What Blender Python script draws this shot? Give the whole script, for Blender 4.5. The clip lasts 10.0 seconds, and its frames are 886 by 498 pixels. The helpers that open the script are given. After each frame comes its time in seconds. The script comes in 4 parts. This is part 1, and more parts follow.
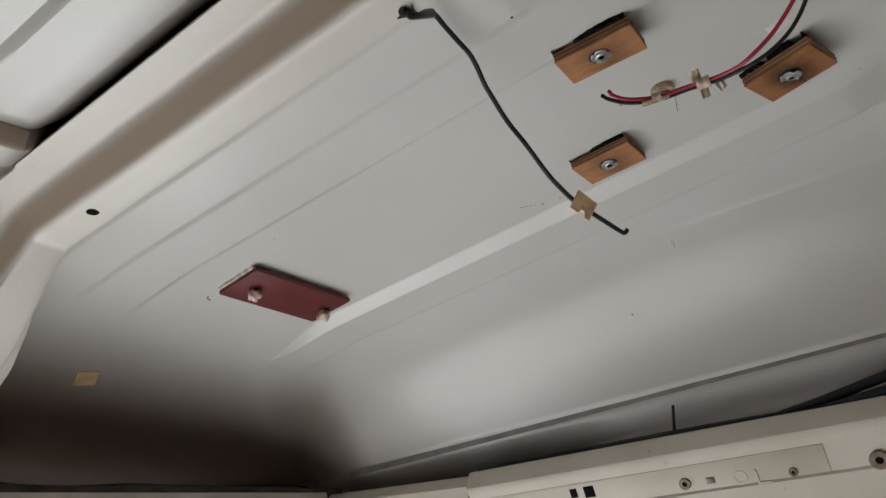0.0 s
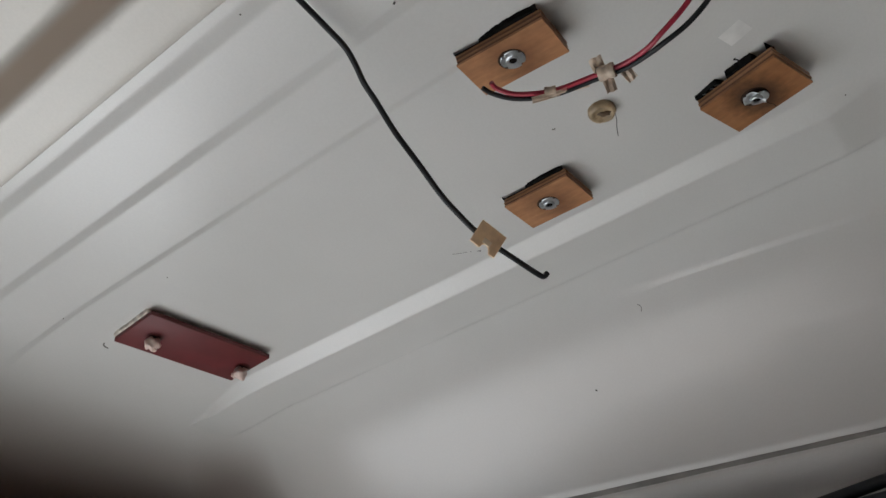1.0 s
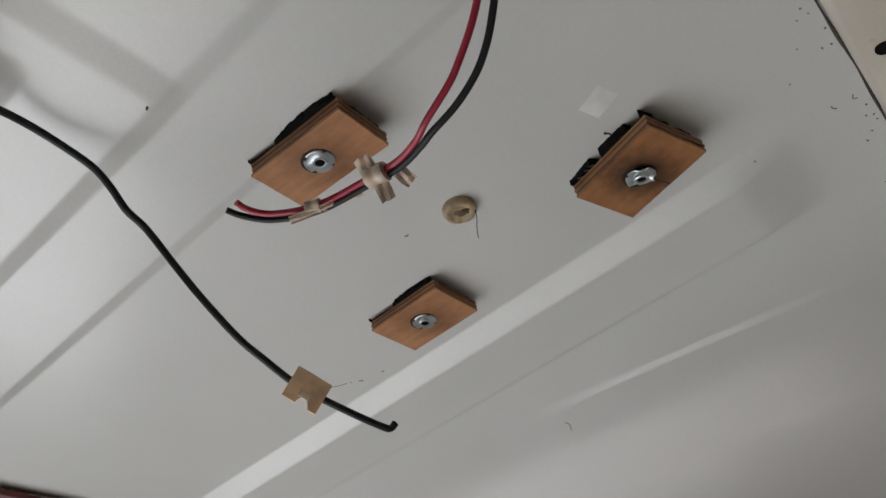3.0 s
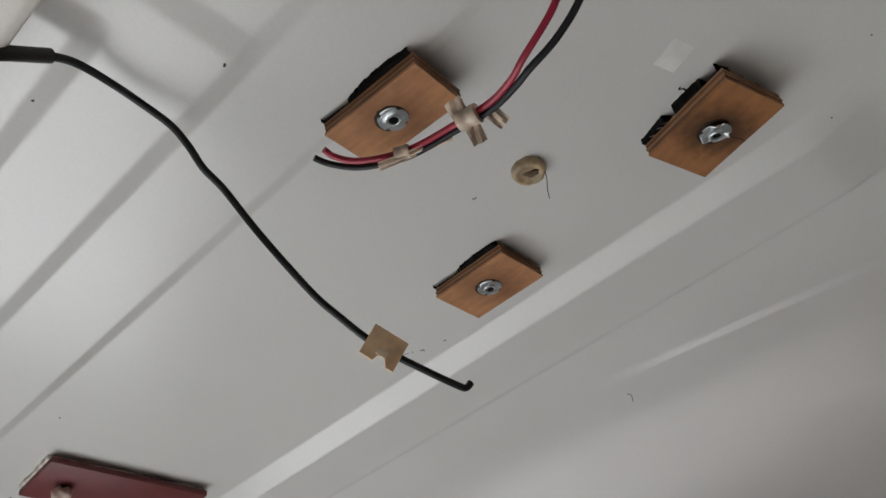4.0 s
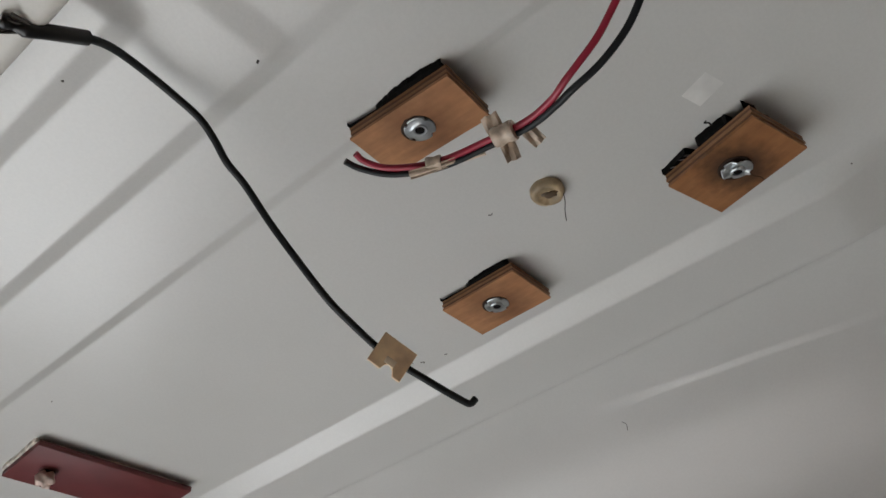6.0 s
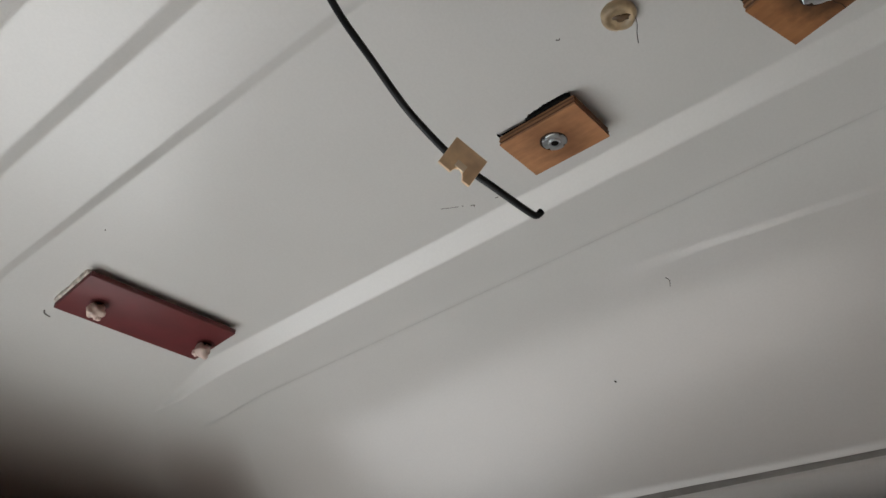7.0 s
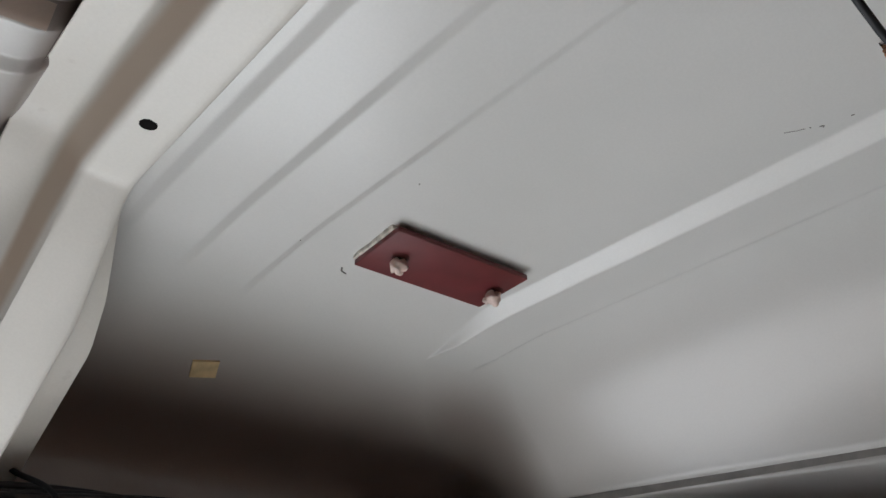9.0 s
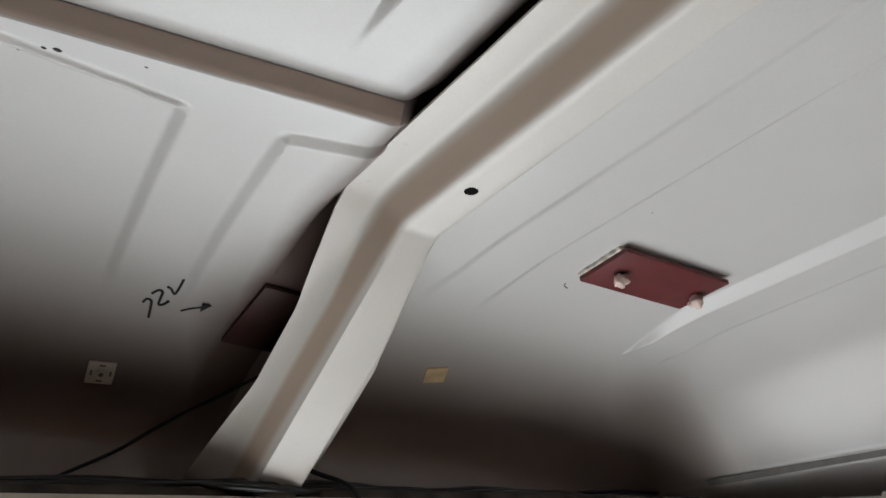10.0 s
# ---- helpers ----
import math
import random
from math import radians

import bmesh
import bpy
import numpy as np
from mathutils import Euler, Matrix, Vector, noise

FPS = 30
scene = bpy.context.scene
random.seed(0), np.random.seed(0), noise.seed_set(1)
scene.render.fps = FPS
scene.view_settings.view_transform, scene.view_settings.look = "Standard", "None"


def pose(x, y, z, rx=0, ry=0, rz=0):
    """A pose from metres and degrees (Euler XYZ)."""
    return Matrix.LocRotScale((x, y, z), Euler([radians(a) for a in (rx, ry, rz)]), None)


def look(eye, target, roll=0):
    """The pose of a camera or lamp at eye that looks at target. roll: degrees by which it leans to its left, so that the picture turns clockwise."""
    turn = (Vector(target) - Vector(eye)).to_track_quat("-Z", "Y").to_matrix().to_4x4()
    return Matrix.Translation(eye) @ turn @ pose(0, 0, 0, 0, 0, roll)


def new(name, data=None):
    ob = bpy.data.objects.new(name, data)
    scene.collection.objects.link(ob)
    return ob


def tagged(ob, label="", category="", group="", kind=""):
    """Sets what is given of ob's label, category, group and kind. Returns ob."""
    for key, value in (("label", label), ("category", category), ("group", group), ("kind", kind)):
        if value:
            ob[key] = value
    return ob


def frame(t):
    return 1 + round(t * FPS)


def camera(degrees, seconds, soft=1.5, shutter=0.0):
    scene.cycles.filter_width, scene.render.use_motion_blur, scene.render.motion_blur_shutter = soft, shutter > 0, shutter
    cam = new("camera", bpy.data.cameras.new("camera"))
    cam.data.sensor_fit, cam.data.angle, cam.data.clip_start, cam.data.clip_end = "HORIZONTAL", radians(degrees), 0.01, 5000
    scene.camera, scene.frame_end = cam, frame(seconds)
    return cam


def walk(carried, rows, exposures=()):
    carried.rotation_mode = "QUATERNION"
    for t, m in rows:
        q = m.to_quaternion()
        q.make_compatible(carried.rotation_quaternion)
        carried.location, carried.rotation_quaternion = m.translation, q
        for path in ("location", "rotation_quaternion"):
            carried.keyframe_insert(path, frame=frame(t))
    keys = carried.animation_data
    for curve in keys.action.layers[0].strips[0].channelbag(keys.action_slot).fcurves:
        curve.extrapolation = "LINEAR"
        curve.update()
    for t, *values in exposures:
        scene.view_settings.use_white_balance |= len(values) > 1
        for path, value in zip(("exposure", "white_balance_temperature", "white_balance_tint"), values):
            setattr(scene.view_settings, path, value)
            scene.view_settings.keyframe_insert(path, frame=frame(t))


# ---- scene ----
cam = camera(58.2, 10.0)
PATH = [
    (0, (0.095, 0.145, 1.39), (1.584, 1.065, 2.358), -9.5),
    (0.5, (0.132, 0.152, 1.425), (1.672, 0.910, 2.453), -7.4),
    (1, (0.292, 0.116, 1.412), (1.635, 1.041, 2.57), -5.5),
    (1.5, (0.443, 0.076, 1.451), (1.719, 1.029, 2.66), -6.5),
    (2, (0.458, 0.056, 1.481), (1.718, 0.922, 2.77), -9.8),
    (2.2, (0.456, 0.047, 1.494), (1.713, 0.903, 2.794), -10.1),
    (3.3, (0.437, 0.07, 1.508), (1.668, 0.93, 2.83), -11.5),
    (3.5, (0.433, 0.076, 1.508), (1.641, 0.962, 2.834), -10.8),
    (4, (0.437, 0.096, 1.498), (1.637, 1.006, 2.813), -9.7),
    (4.5, (0.44, 0.099, 1.503), (1.644, 1.025, 2.805), -8.2),
    (5, (0.438, 0.098, 1.515), (1.645, 0.992, 2.835), -8.1),
    (5.2, (0.436, 0.096, 1.52), (1.644, 0.977, 2.849), -8.4),
    (6.3, (0.427, 0.12, 1.484), (1.631, 1.011, 2.81), -4.7),
    (6.5, (0.43, 0.131, 1.472), (1.654, 1.056, 2.755), -4.0),
    (7, (0.438, 0.165, 1.45), (1.71, 1.156, 2.635), -2.4),
    (7.5, (0.427, 0.214, 1.461), (1.705, 1.296, 2.554), -1.2),
    (8, (0.432, 0.275, 1.49), (1.738, 1.378, 2.527), -1.7),
    (8.5, (0.402, 0.302, 1.507), (1.688, 1.44, 2.532), -2.6),
    (9, (0.326, 0.316, 1.492), (1.478, 1.587, 2.521), -1.0),
    (9.5, (0.223, 0.331, 1.486), (1.256, 1.71, 2.502), -1.4),
    (10, (0.102, 0.33, 1.474), (1.156, 1.714, 2.46), -2.1),
]
walk(cam, [(t, look(eye, target, roll)) for t, eye, target, roll in PATH], [
    (0.0, 2.32, 6450, 6), (1.0, 2.20, 6250, 6), (2.0, 2.28, 6300, 6), (3.5, 2.28, 6300, 6), (4.5, 2.20, 6350, 6), (6.5, 2.20, 6350, 6),
    (7.0, 2.25, 6450, 6), (8.0, 2.28, 6300, 6), (9.0, 2.30, 6150, 6), (9.5, 2.32, 6150, 6), (10.0, 2.50, 6200, 6)])

# ---- light ----
world = bpy.data.worlds.new("world")
scene.world = world
world.use_nodes = True
wn = world.node_tree
sky = wn.nodes.new("ShaderNodeTexSky")
sky.sky_type, sky.sun_disc = "NISHITA", False
sky.sun_elevation, sky.sun_rotation = radians(47), radians(6)
wn.links.new(sky.outputs[0], wn.nodes["Background"].inputs[0])
wn.nodes["Background"].inputs[1].default_value = 0.1

# sun on the pale ground outside and through the open side doors onto the floor
sun = bpy.data.lights.new("sun", "SUN")
sun.energy, sun.angle, sun.color = 5.0, radians(0.5), (1.0, 0.985, 0.97)
new("sun", sun).matrix_world = look((0.071, 0.678, 0.731), (0, 0, 0))

# ---- materials ----


def node_material(name, rough=0.5, metal=0.0, coat=0.0):
    m = bpy.data.materials.new(name)
    m.use_nodes = True
    b = m.node_tree.nodes["Principled BSDF"]
    b.inputs["Roughness"].default_value, b.inputs["Metallic"].default_value = rough, metal
    b.inputs["Coat Weight"].default_value = coat
    return m, m.node_tree, b


def noise_ramp(nt, scale, stops, detail=4.0, stretch=(1, 1, 1), kind="Object"):
    tc = nt.nodes.new("ShaderNodeTexCoord")
    mp = nt.nodes.new("ShaderNodeMapping")
    mp.inputs["Scale"].default_value = stretch
    nz = nt.nodes.new("ShaderNodeTexNoise")
    nz.inputs["Scale"].default_value, nz.inputs["Detail"].default_value = scale, detail
    rp = nt.nodes.new("ShaderNodeValToRGB")
    nt.links.new(tc.outputs[kind], mp.inputs[0])
    nt.links.new(mp.outputs[0], nz.inputs[0])
    nt.links.new(nz.outputs[0], rp.inputs[0])
    e = rp.color_ramp.elements
    e[0].position, e[0].color = stops[0][0], (*stops[0][1], 1)
    e[1].position, e[1].color = stops[1][0], (*stops[1][1], 1)
    for p, c in stops[2:]:
        e.new(p).color = (*c, 1)
    return rp, nz


def add_bump(nt, b, src, strength, distance=0.001):
    bp = nt.nodes.new("ShaderNodeBump")
    bp.inputs["Strength"].default_value, bp.inputs["Distance"].default_value = strength, distance
    nt.links.new(src, bp.inputs["Height"])
    nt.links.new(bp.outputs[0], b.inputs["Normal"])


def mix(nt, a, c, fac=0.5, mode="MULTIPLY"):
    mx = nt.nodes.new("ShaderNodeMix")
    mx.data_type, mx.blend_type = "RGBA", mode
    mx.inputs[0].default_value = fac
    nt.links.new(a, mx.inputs[6])
    nt.links.new(c, mx.inputs[7])
    return mx.outputs[2]


def painted(name, c1, c2, rough=0.4, scale=3.0, bump=0.15, dirt=0.0):
    """Paint with slow tint changes, a faint orange-peel and, if asked, specks of dirt."""
    m, nt, b = node_material(name, rough)
    slow, _ = noise_ramp(nt, scale, [(0.3, c1), (0.7, c2)], 5)
    col = slow.outputs[0]
    fine, fz = noise_ramp(nt, 420, [(0.35, (0.972, 0.972, 0.972)), (0.65, (1, 1, 1))], 2)
    col = mix(nt, col, fine.outputs[0], 1.0)
    if dirt:
        specks, _ = noise_ramp(nt, 60, [(0.24, (0.45, 0.40, 0.35)), (0.31, (1, 1, 1))], 3)
        col = mix(nt, col, specks.outputs[0], dirt)
    nt.links.new(col, b.inputs["Base Color"])
    rr, _ = noise_ramp(nt, 4, [(0.2, (rough - 0.03,) * 3), (0.8, (rough + 0.05,) * 3)], 1)
    nt.links.new(rr.outputs[0], b.inputs["Roughness"])
    add_bump(nt, b, fz.outputs[0], bump, 0.0006)
    return m


def simple(name, c, rough=0.5, metal=0.0, vary=0.15, scale=40, bump=0.2, coat=0.0):
    m, nt, b = node_material(name, rough, metal, coat)
    lo = tuple(v * (1 - vary) for v in c)
    hi = tuple(min(1, v * (1 + vary)) for v in c)
    rp, nz = noise_ramp(nt, scale, [(0.3, lo), (0.7, hi)])
    nt.links.new(rp.outputs[0], b.inputs["Base Color"])
    add_bump(nt, b, nz.outputs[0], bump, 0.0005)
    return m


def fade_to(m, base, fields, wobble=0.03):
    """Fades a paint's colour to base along the axes; carries the brown and the shade put into it.
    fields: sums of slopes along an axis, each (axis, from, to, amount), that say how far the colour fades; the
    strongest wins."""
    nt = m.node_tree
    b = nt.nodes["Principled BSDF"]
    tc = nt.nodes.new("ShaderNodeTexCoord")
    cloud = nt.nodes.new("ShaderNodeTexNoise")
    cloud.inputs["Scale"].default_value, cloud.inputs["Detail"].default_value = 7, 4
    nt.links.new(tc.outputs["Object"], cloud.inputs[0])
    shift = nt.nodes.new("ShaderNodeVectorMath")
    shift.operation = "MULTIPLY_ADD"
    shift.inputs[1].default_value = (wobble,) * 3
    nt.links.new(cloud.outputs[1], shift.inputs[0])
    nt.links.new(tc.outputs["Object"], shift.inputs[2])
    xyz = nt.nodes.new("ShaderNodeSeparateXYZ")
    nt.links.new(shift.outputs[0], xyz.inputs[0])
    fade_mask = None
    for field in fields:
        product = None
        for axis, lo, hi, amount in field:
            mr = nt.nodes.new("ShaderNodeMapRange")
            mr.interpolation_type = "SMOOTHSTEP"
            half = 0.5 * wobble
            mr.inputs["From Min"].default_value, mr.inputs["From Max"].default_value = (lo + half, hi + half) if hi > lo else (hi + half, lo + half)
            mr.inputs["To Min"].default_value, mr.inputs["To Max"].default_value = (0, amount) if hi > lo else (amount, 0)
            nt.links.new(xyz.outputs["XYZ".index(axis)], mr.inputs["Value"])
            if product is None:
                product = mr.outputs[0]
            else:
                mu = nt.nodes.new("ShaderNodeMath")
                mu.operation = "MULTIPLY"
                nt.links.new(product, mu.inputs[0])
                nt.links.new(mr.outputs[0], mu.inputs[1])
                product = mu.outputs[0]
        if fade_mask is None:
            fade_mask = product
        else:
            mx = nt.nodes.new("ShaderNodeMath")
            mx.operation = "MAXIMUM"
            nt.links.new(fade_mask, mx.inputs[0])
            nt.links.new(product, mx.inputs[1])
            fade_mask = mx.outputs[0]
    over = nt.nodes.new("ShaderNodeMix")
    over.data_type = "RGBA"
    nt.links.new(fade_mask, over.inputs[0])
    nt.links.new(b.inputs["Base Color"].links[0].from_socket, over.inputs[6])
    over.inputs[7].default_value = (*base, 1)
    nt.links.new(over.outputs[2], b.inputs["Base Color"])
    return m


def roof_paint(name):
    m = painted(name, (0.60, 0.595, 0.575), (0.66, 0.65, 0.635), 0.34)
    b = m.node_tree.nodes["Principled BSDF"]
    b.inputs["Coat Weight"].default_value, b.inputs["Coat Roughness"].default_value = 0.6, 0.25
    return m


# the roof colour fades to brown low on the side wall and in the corner
# last field: shade put into the colour of the end wall
ROOF_PAINT = fade_to(roof_paint("roof_paint"), (0.195, 0.147, 0.125), [[("Y", 1.00, 1.24, 0.97)], [("Y", 0.96, 1.12, 0.70), ("X", 0.88, 1.08, 1.0)], [("X", 1.01, 1.15, 0.34)]])
# brown low on the wall; shade put into the colour beside bow and pillar
BAY_PAINT = fade_to(roof_paint("bay_paint"), (0.118, 0.082, 0.068), [[("Y", 0.99, 1.24, 0.97)], [("X", 0.352, 0.402, 0.98)], [("X", 0.29, 0.42, 0.95), ("Y", 0.88, 1.10, 1.0)]])
# the bow's colour turns brown along its sloping side
BOW_PAINT = fade_to(painted("bow_paint", (0.62, 0.595, 0.55), (0.68, 0.655, 0.61), 0.34, 6, 0.15, 0.12), (0.47, 0.37, 0.285), [[("X", 0.4275, 0.4325, 0.92), ("X", 0.4432, 0.4392, 1.0)]], 0.002)
RAIL_PAINT = painted("rail_paint", (0.50, 0.45, 0.38), (0.58, 0.53, 0.46), 0.45, 8, 0.3, 0.5)
WALL_PAINT = painted("wall_paint", (0.17, 0.105, 0.065), (0.23, 0.145, 0.095), 0.6)
WALL_WOOD = painted("wall_wood", (0.22, 0.10, 0.045), (0.28, 0.13, 0.06), 0.55, 5)
REAR_WOOD = painted("rear_wood", (0.17, 0.105, 0.062), (0.22, 0.14, 0.085), 0.5, 4)
FLOOR_WOOD = painted("floor_wood", (0.29, 0.275, 0.26), (0.35, 0.335, 0.32), 0.55, 5)
GROUND = painted("ground_concrete", (0.40, 0.395, 0.38), (0.48, 0.47, 0.455), 0.8, 0.7)
LEDGE_DARK = simple("ledge_dark", (0.045, 0.038, 0.032), 0.85, 0, 0.5, 30, 0.6)
STEP_TONE = painted("step_tone", (0.50, 0.41, 0.35), (0.58, 0.48, 0.41), 0.6, 7)
BLACK = simple("black_rubber", (0.012, 0.013, 0.015), 0.5)
HOLE_DARK = simple("hole_dark", (0.006, 0.005, 0.005), 0.9)
HOLE_DARK.node_tree.nodes["Principled BSDF"].inputs["Specular IOR Level"].default_value = 0.1
BLACK.node_tree.nodes["Principled BSDF"].inputs["Specular IOR Level"].default_value = 0.3
RED_WIRE = simple("red_wire", (0.33, 0.02, 0.045), 0.38)
PAD_BLACK = simple("pad_black", (0.006, 0.0055, 0.0055), 0.95, 0, 0.4, 200, 0.8)
PAD_BLACK.node_tree.nodes["Principled BSDF"].inputs["Specular IOR Level"].default_value = 0.15
RED_PLATE = simple("red_plate", (0.120, 0.018, 0.020), 0.5, 0, 0.16, 30, 0.25)
ZINC = simple("zinc", (0.55, 0.58, 0.60), 0.33, 0.9, 0.2, 150, 0.3)
STEEL_DARK = simple("steel_dark", (0.12, 0.11, 0.10), 0.45, 0.8)
STEEL_RUST = simple("steel_rust", (0.20, 0.15, 0.11), 0.6, 0.5, 0.4, 120, 0.5)
PUTTY = simple("putty", (0.66, 0.52, 0.46), 0.55, 0, 0.15, 120, 0.6)
PAD_TAN = simple("pad_tan", (0.86, 0.58, 0.36), 0.6, 0, 0.3, 60, 0.4)
PAD_YELLOW = simple("pad_yellow", (0.62, 0.48, 0.27), 0.6, 0, 0.2, 60, 0.4)
PLASTIC_WHITE = simple("plastic_white", (0.58, 0.52, 0.43), 0.45)
TAPE = simple("tape", (0.57, 0.46, 0.36), 0.38, 0, 0.32, 160, 0.5)
TAPE_BROWN = simple("tape_brown", (0.20, 0.135, 0.095), 0.35, 0, 0.3, 140, 0.4)
TAPE_WHITE = simple("tape_white", (0.69, 0.68, 0.66), 0.6)
GLUE = simple("glue", (0.36, 0.27, 0.165), 0.35, 0, 0.4, 90, 0.8)
SLOT_GREY = simple("slot_grey", (0.16, 0.13, 0.10), 0.8)
INK = simple("ink", (0.012, 0.011, 0.014), 0.6)
PLY_RIM = simple("ply_rim", (0.03, 0.016, 0.010), 0.8, 0, 0.4, 200, 0.6)
BROWN_PLATE = simple("brown_plate", (0.05, 0.018, 0.015), 0.55)
SEALANT = simple("sealant", (0.18, 0.168, 0.155), 0.6, 0, 0.2, 40, 0.4)
RED_STAIN = simple("red_stain", (0.075, 0.016, 0.015), 0.5)
GLUE_GREY = simple("glue_grey", (0.60, 0.55, 0.49), 0.8, 0, 0.4, 120, 0.8)
GLUE_DARK = simple("glue_dark", (0.10, 0.06, 0.03), 0.4)
PAD_PALE = simple("pad_pale", (0.86, 0.72, 0.55), 0.6)
CABLE_BLACK = simple("cable_black", (0.012, 0.012, 0.013), 0.3)
MARK_GREY = simple("mark_grey", (0.14, 0.13, 0.12), 0.8, 0, 0.5, 300)
DIRT = simple("dirt", (0.05, 0.045, 0.04), 0.9)


def plywood(name, face, soil=0.0):
    """Plywood: a face with long grain, soiled round the nut in its middle; the layers of the edge are separate pieces."""
    m, nt, b = node_material(name, 0.55)
    grain, gz = noise_ramp(nt, 30, [(0.3, tuple(v * 0.78 for v in face)), (0.7, tuple(v * 1.15 for v in face))], 6, (5, 1, 1))
    stain, _ = noise_ramp(nt, 22, [(0.3, (0.72, 0.66, 0.62)), (0.62, (1, 1, 1))], 3)
    col = mix(nt, grain.outputs[0], stain.outputs[0], 1.0)
    if soil:
        tc = nt.nodes.new("ShaderNodeTexCoord")
        flat = nt.nodes.new("ShaderNodeVectorMath")
        flat.operation = "MULTIPLY"
        flat.inputs[1].default_value = (19, 27, 0)
        far = nt.nodes.new("ShaderNodeVectorMath")
        far.operation = "LENGTH"
        wob = nt.nodes.new("ShaderNodeTexNoise")
        wob.inputs["Scale"].default_value = 130
        add = nt.nodes.new("ShaderNodeMath")
        add.operation = "MULTIPLY_ADD"
        add.inputs[1].default_value = 0.45
        rp = nt.nodes.new("ShaderNodeValToRGB")
        dark = 1 - soil
        rp.color_ramp.elements[0].position, rp.color_ramp.elements[0].color = 0.52, (dark, dark * 0.96, dark * 0.92, 1)
        rp.color_ramp.elements[1].position, rp.color_ramp.elements[1].color = 1.0, (1, 1, 1, 1)
        nt.links.new(tc.outputs["Object"], flat.inputs[0])
        nt.links.new(tc.outputs["Object"], wob.inputs[0])
        nt.links.new(flat.outputs[0], far.inputs[0])
        nt.links.new(wob.outputs[0], add.inputs[0])
        nt.links.new(far.outputs[1], add.inputs[2])
        nt.links.new(add.outputs[0], rp.inputs[0])
        col = mix(nt, col, rp.outputs[0], 1.0)
    nt.links.new(col, b.inputs["Base Color"])
    add_bump(nt, b, gz.outputs[0], 0.35, 0.0006)
    return m


PLY_FACE = plywood("ply_face", (0.44, 0.212, 0.098), 0.35)
PLY_SOILED = plywood("ply_soiled", (0.33, 0.145, 0.055), 0.72)
PLY_LIGHT = plywood("ply_light", (0.30, 0.15, 0.07))
PLY_DARK = plywood("ply_dark", (0.13, 0.055, 0.028))

# ---- mesh helpers ----


def smooth_mesh(bm, angle=40):
    bmesh.ops.recalc_face_normals(bm, faces=bm.faces)
    for f in bm.faces:
        f.smooth = True
    for e in bm.edges:
        if len(e.link_faces) == 2 and e.calc_face_angle(0) > radians(angle):
            e.smooth = False


def part(name, bm, material, parent=None, label="", angle=40):
    """Link a bmesh as one mesh object, under a thing or a part."""
    smooth_mesh(bm, angle)
    me = bpy.data.meshes.new(name)
    bm.to_mesh(me)
    bm.free()
    me.materials.append(material)
    ob = new(name, me)
    ob.parent = parent
    return tagged(ob, label)


def thing(name, m, label, category, group="", kind=""):
    ob = new(name)
    ob.empty_display_size = 0.02
    ob.matrix_world = m
    return tagged(ob, label, category, group, kind)


def sheet(rows, closed=False):
    """A bmesh from rows of points, joined row to row."""
    bm = bmesh.new()
    grid = [[bm.verts.new(p) for p in r] for r in rows]
    n = len(rows[0])
    for a, b in zip(grid, grid[1:]):
        for i in range(n if closed else n - 1):
            j = (i + 1) % n
            q = [a[i], a[j], b[j], b[i]]
            bm.faces.new(q)
    bmesh.ops.remove_doubles(bm, verts=bm.verts, dist=1e-6)
    return bm


def box(x0, x1, y0, y1, z0, z1, bevel=0.0, seg=2):
    bm = bmesh.new()
    bmesh.ops.create_cube(bm, size=1)
    bmesh.ops.scale(bm, vec=(x1 - x0, y1 - y0, z1 - z0), verts=bm.verts)
    bmesh.ops.translate(bm, vec=((x0 + x1) / 2, (y0 + y1) / 2, (z0 + z1) / 2), verts=bm.verts)
    if bevel:
        bmesh.ops.bevel(bm, geom=bm.edges[:], offset=bevel, segments=seg, affect="EDGES", profile=0.5)
    return bm


def spline(pts, step=8):
    """Points along a smooth curve through pts."""
    p = [Vector(q) for q in pts]
    p = [2 * p[0] - p[1]] + p + [2 * p[-1] - p[-2]]
    out = []
    for i in range(1, len(p) - 2):
        for k in range(step):
            t = k / step
            a, b, c, d = p[i - 1], p[i], p[i + 1], p[i + 2]
            out.append(0.5 * (2 * b + (c - a) * t + (2 * a - 5 * b + 4 * c - d) * t * t + (3 * b - a - 3 * c + d) * t ** 3))
    out.append(p[-2])
    return out


def tube(pts, radius, n=12, step=8, raw=False):
    """A round bar along a smooth curve; radius may be a function of 0..1."""
    line = [Vector(q) for q in pts] if raw else spline(pts, step)
    rows, side = [], None
    for i, p in enumerate(line):
        d = (line[min(i + 1, len(line) - 1)] - line[max(i - 1, 0)]).normalized()
        if side is None:
            side = d.orthogonal().normalized()
        side = (side - d * side.dot(d)).normalized()
        up = d.cross(side)
        r = radius(i / (len(line) - 1)) if callable(radius) else radius
        rows.append([p + (side * math.cos(a) + up * math.sin(a)) * r for a in (2 * math.pi * k / n for k in range(n))])
    bm = sheet(rows, True)
    for row in (rows[0], rows[-1]):
        vs = [min(bm.verts, key=lambda v: (v.co - q).length_squared) for q in row]
        if len(set(vs)) == n:
            bm.faces.new(vs)
    return bm


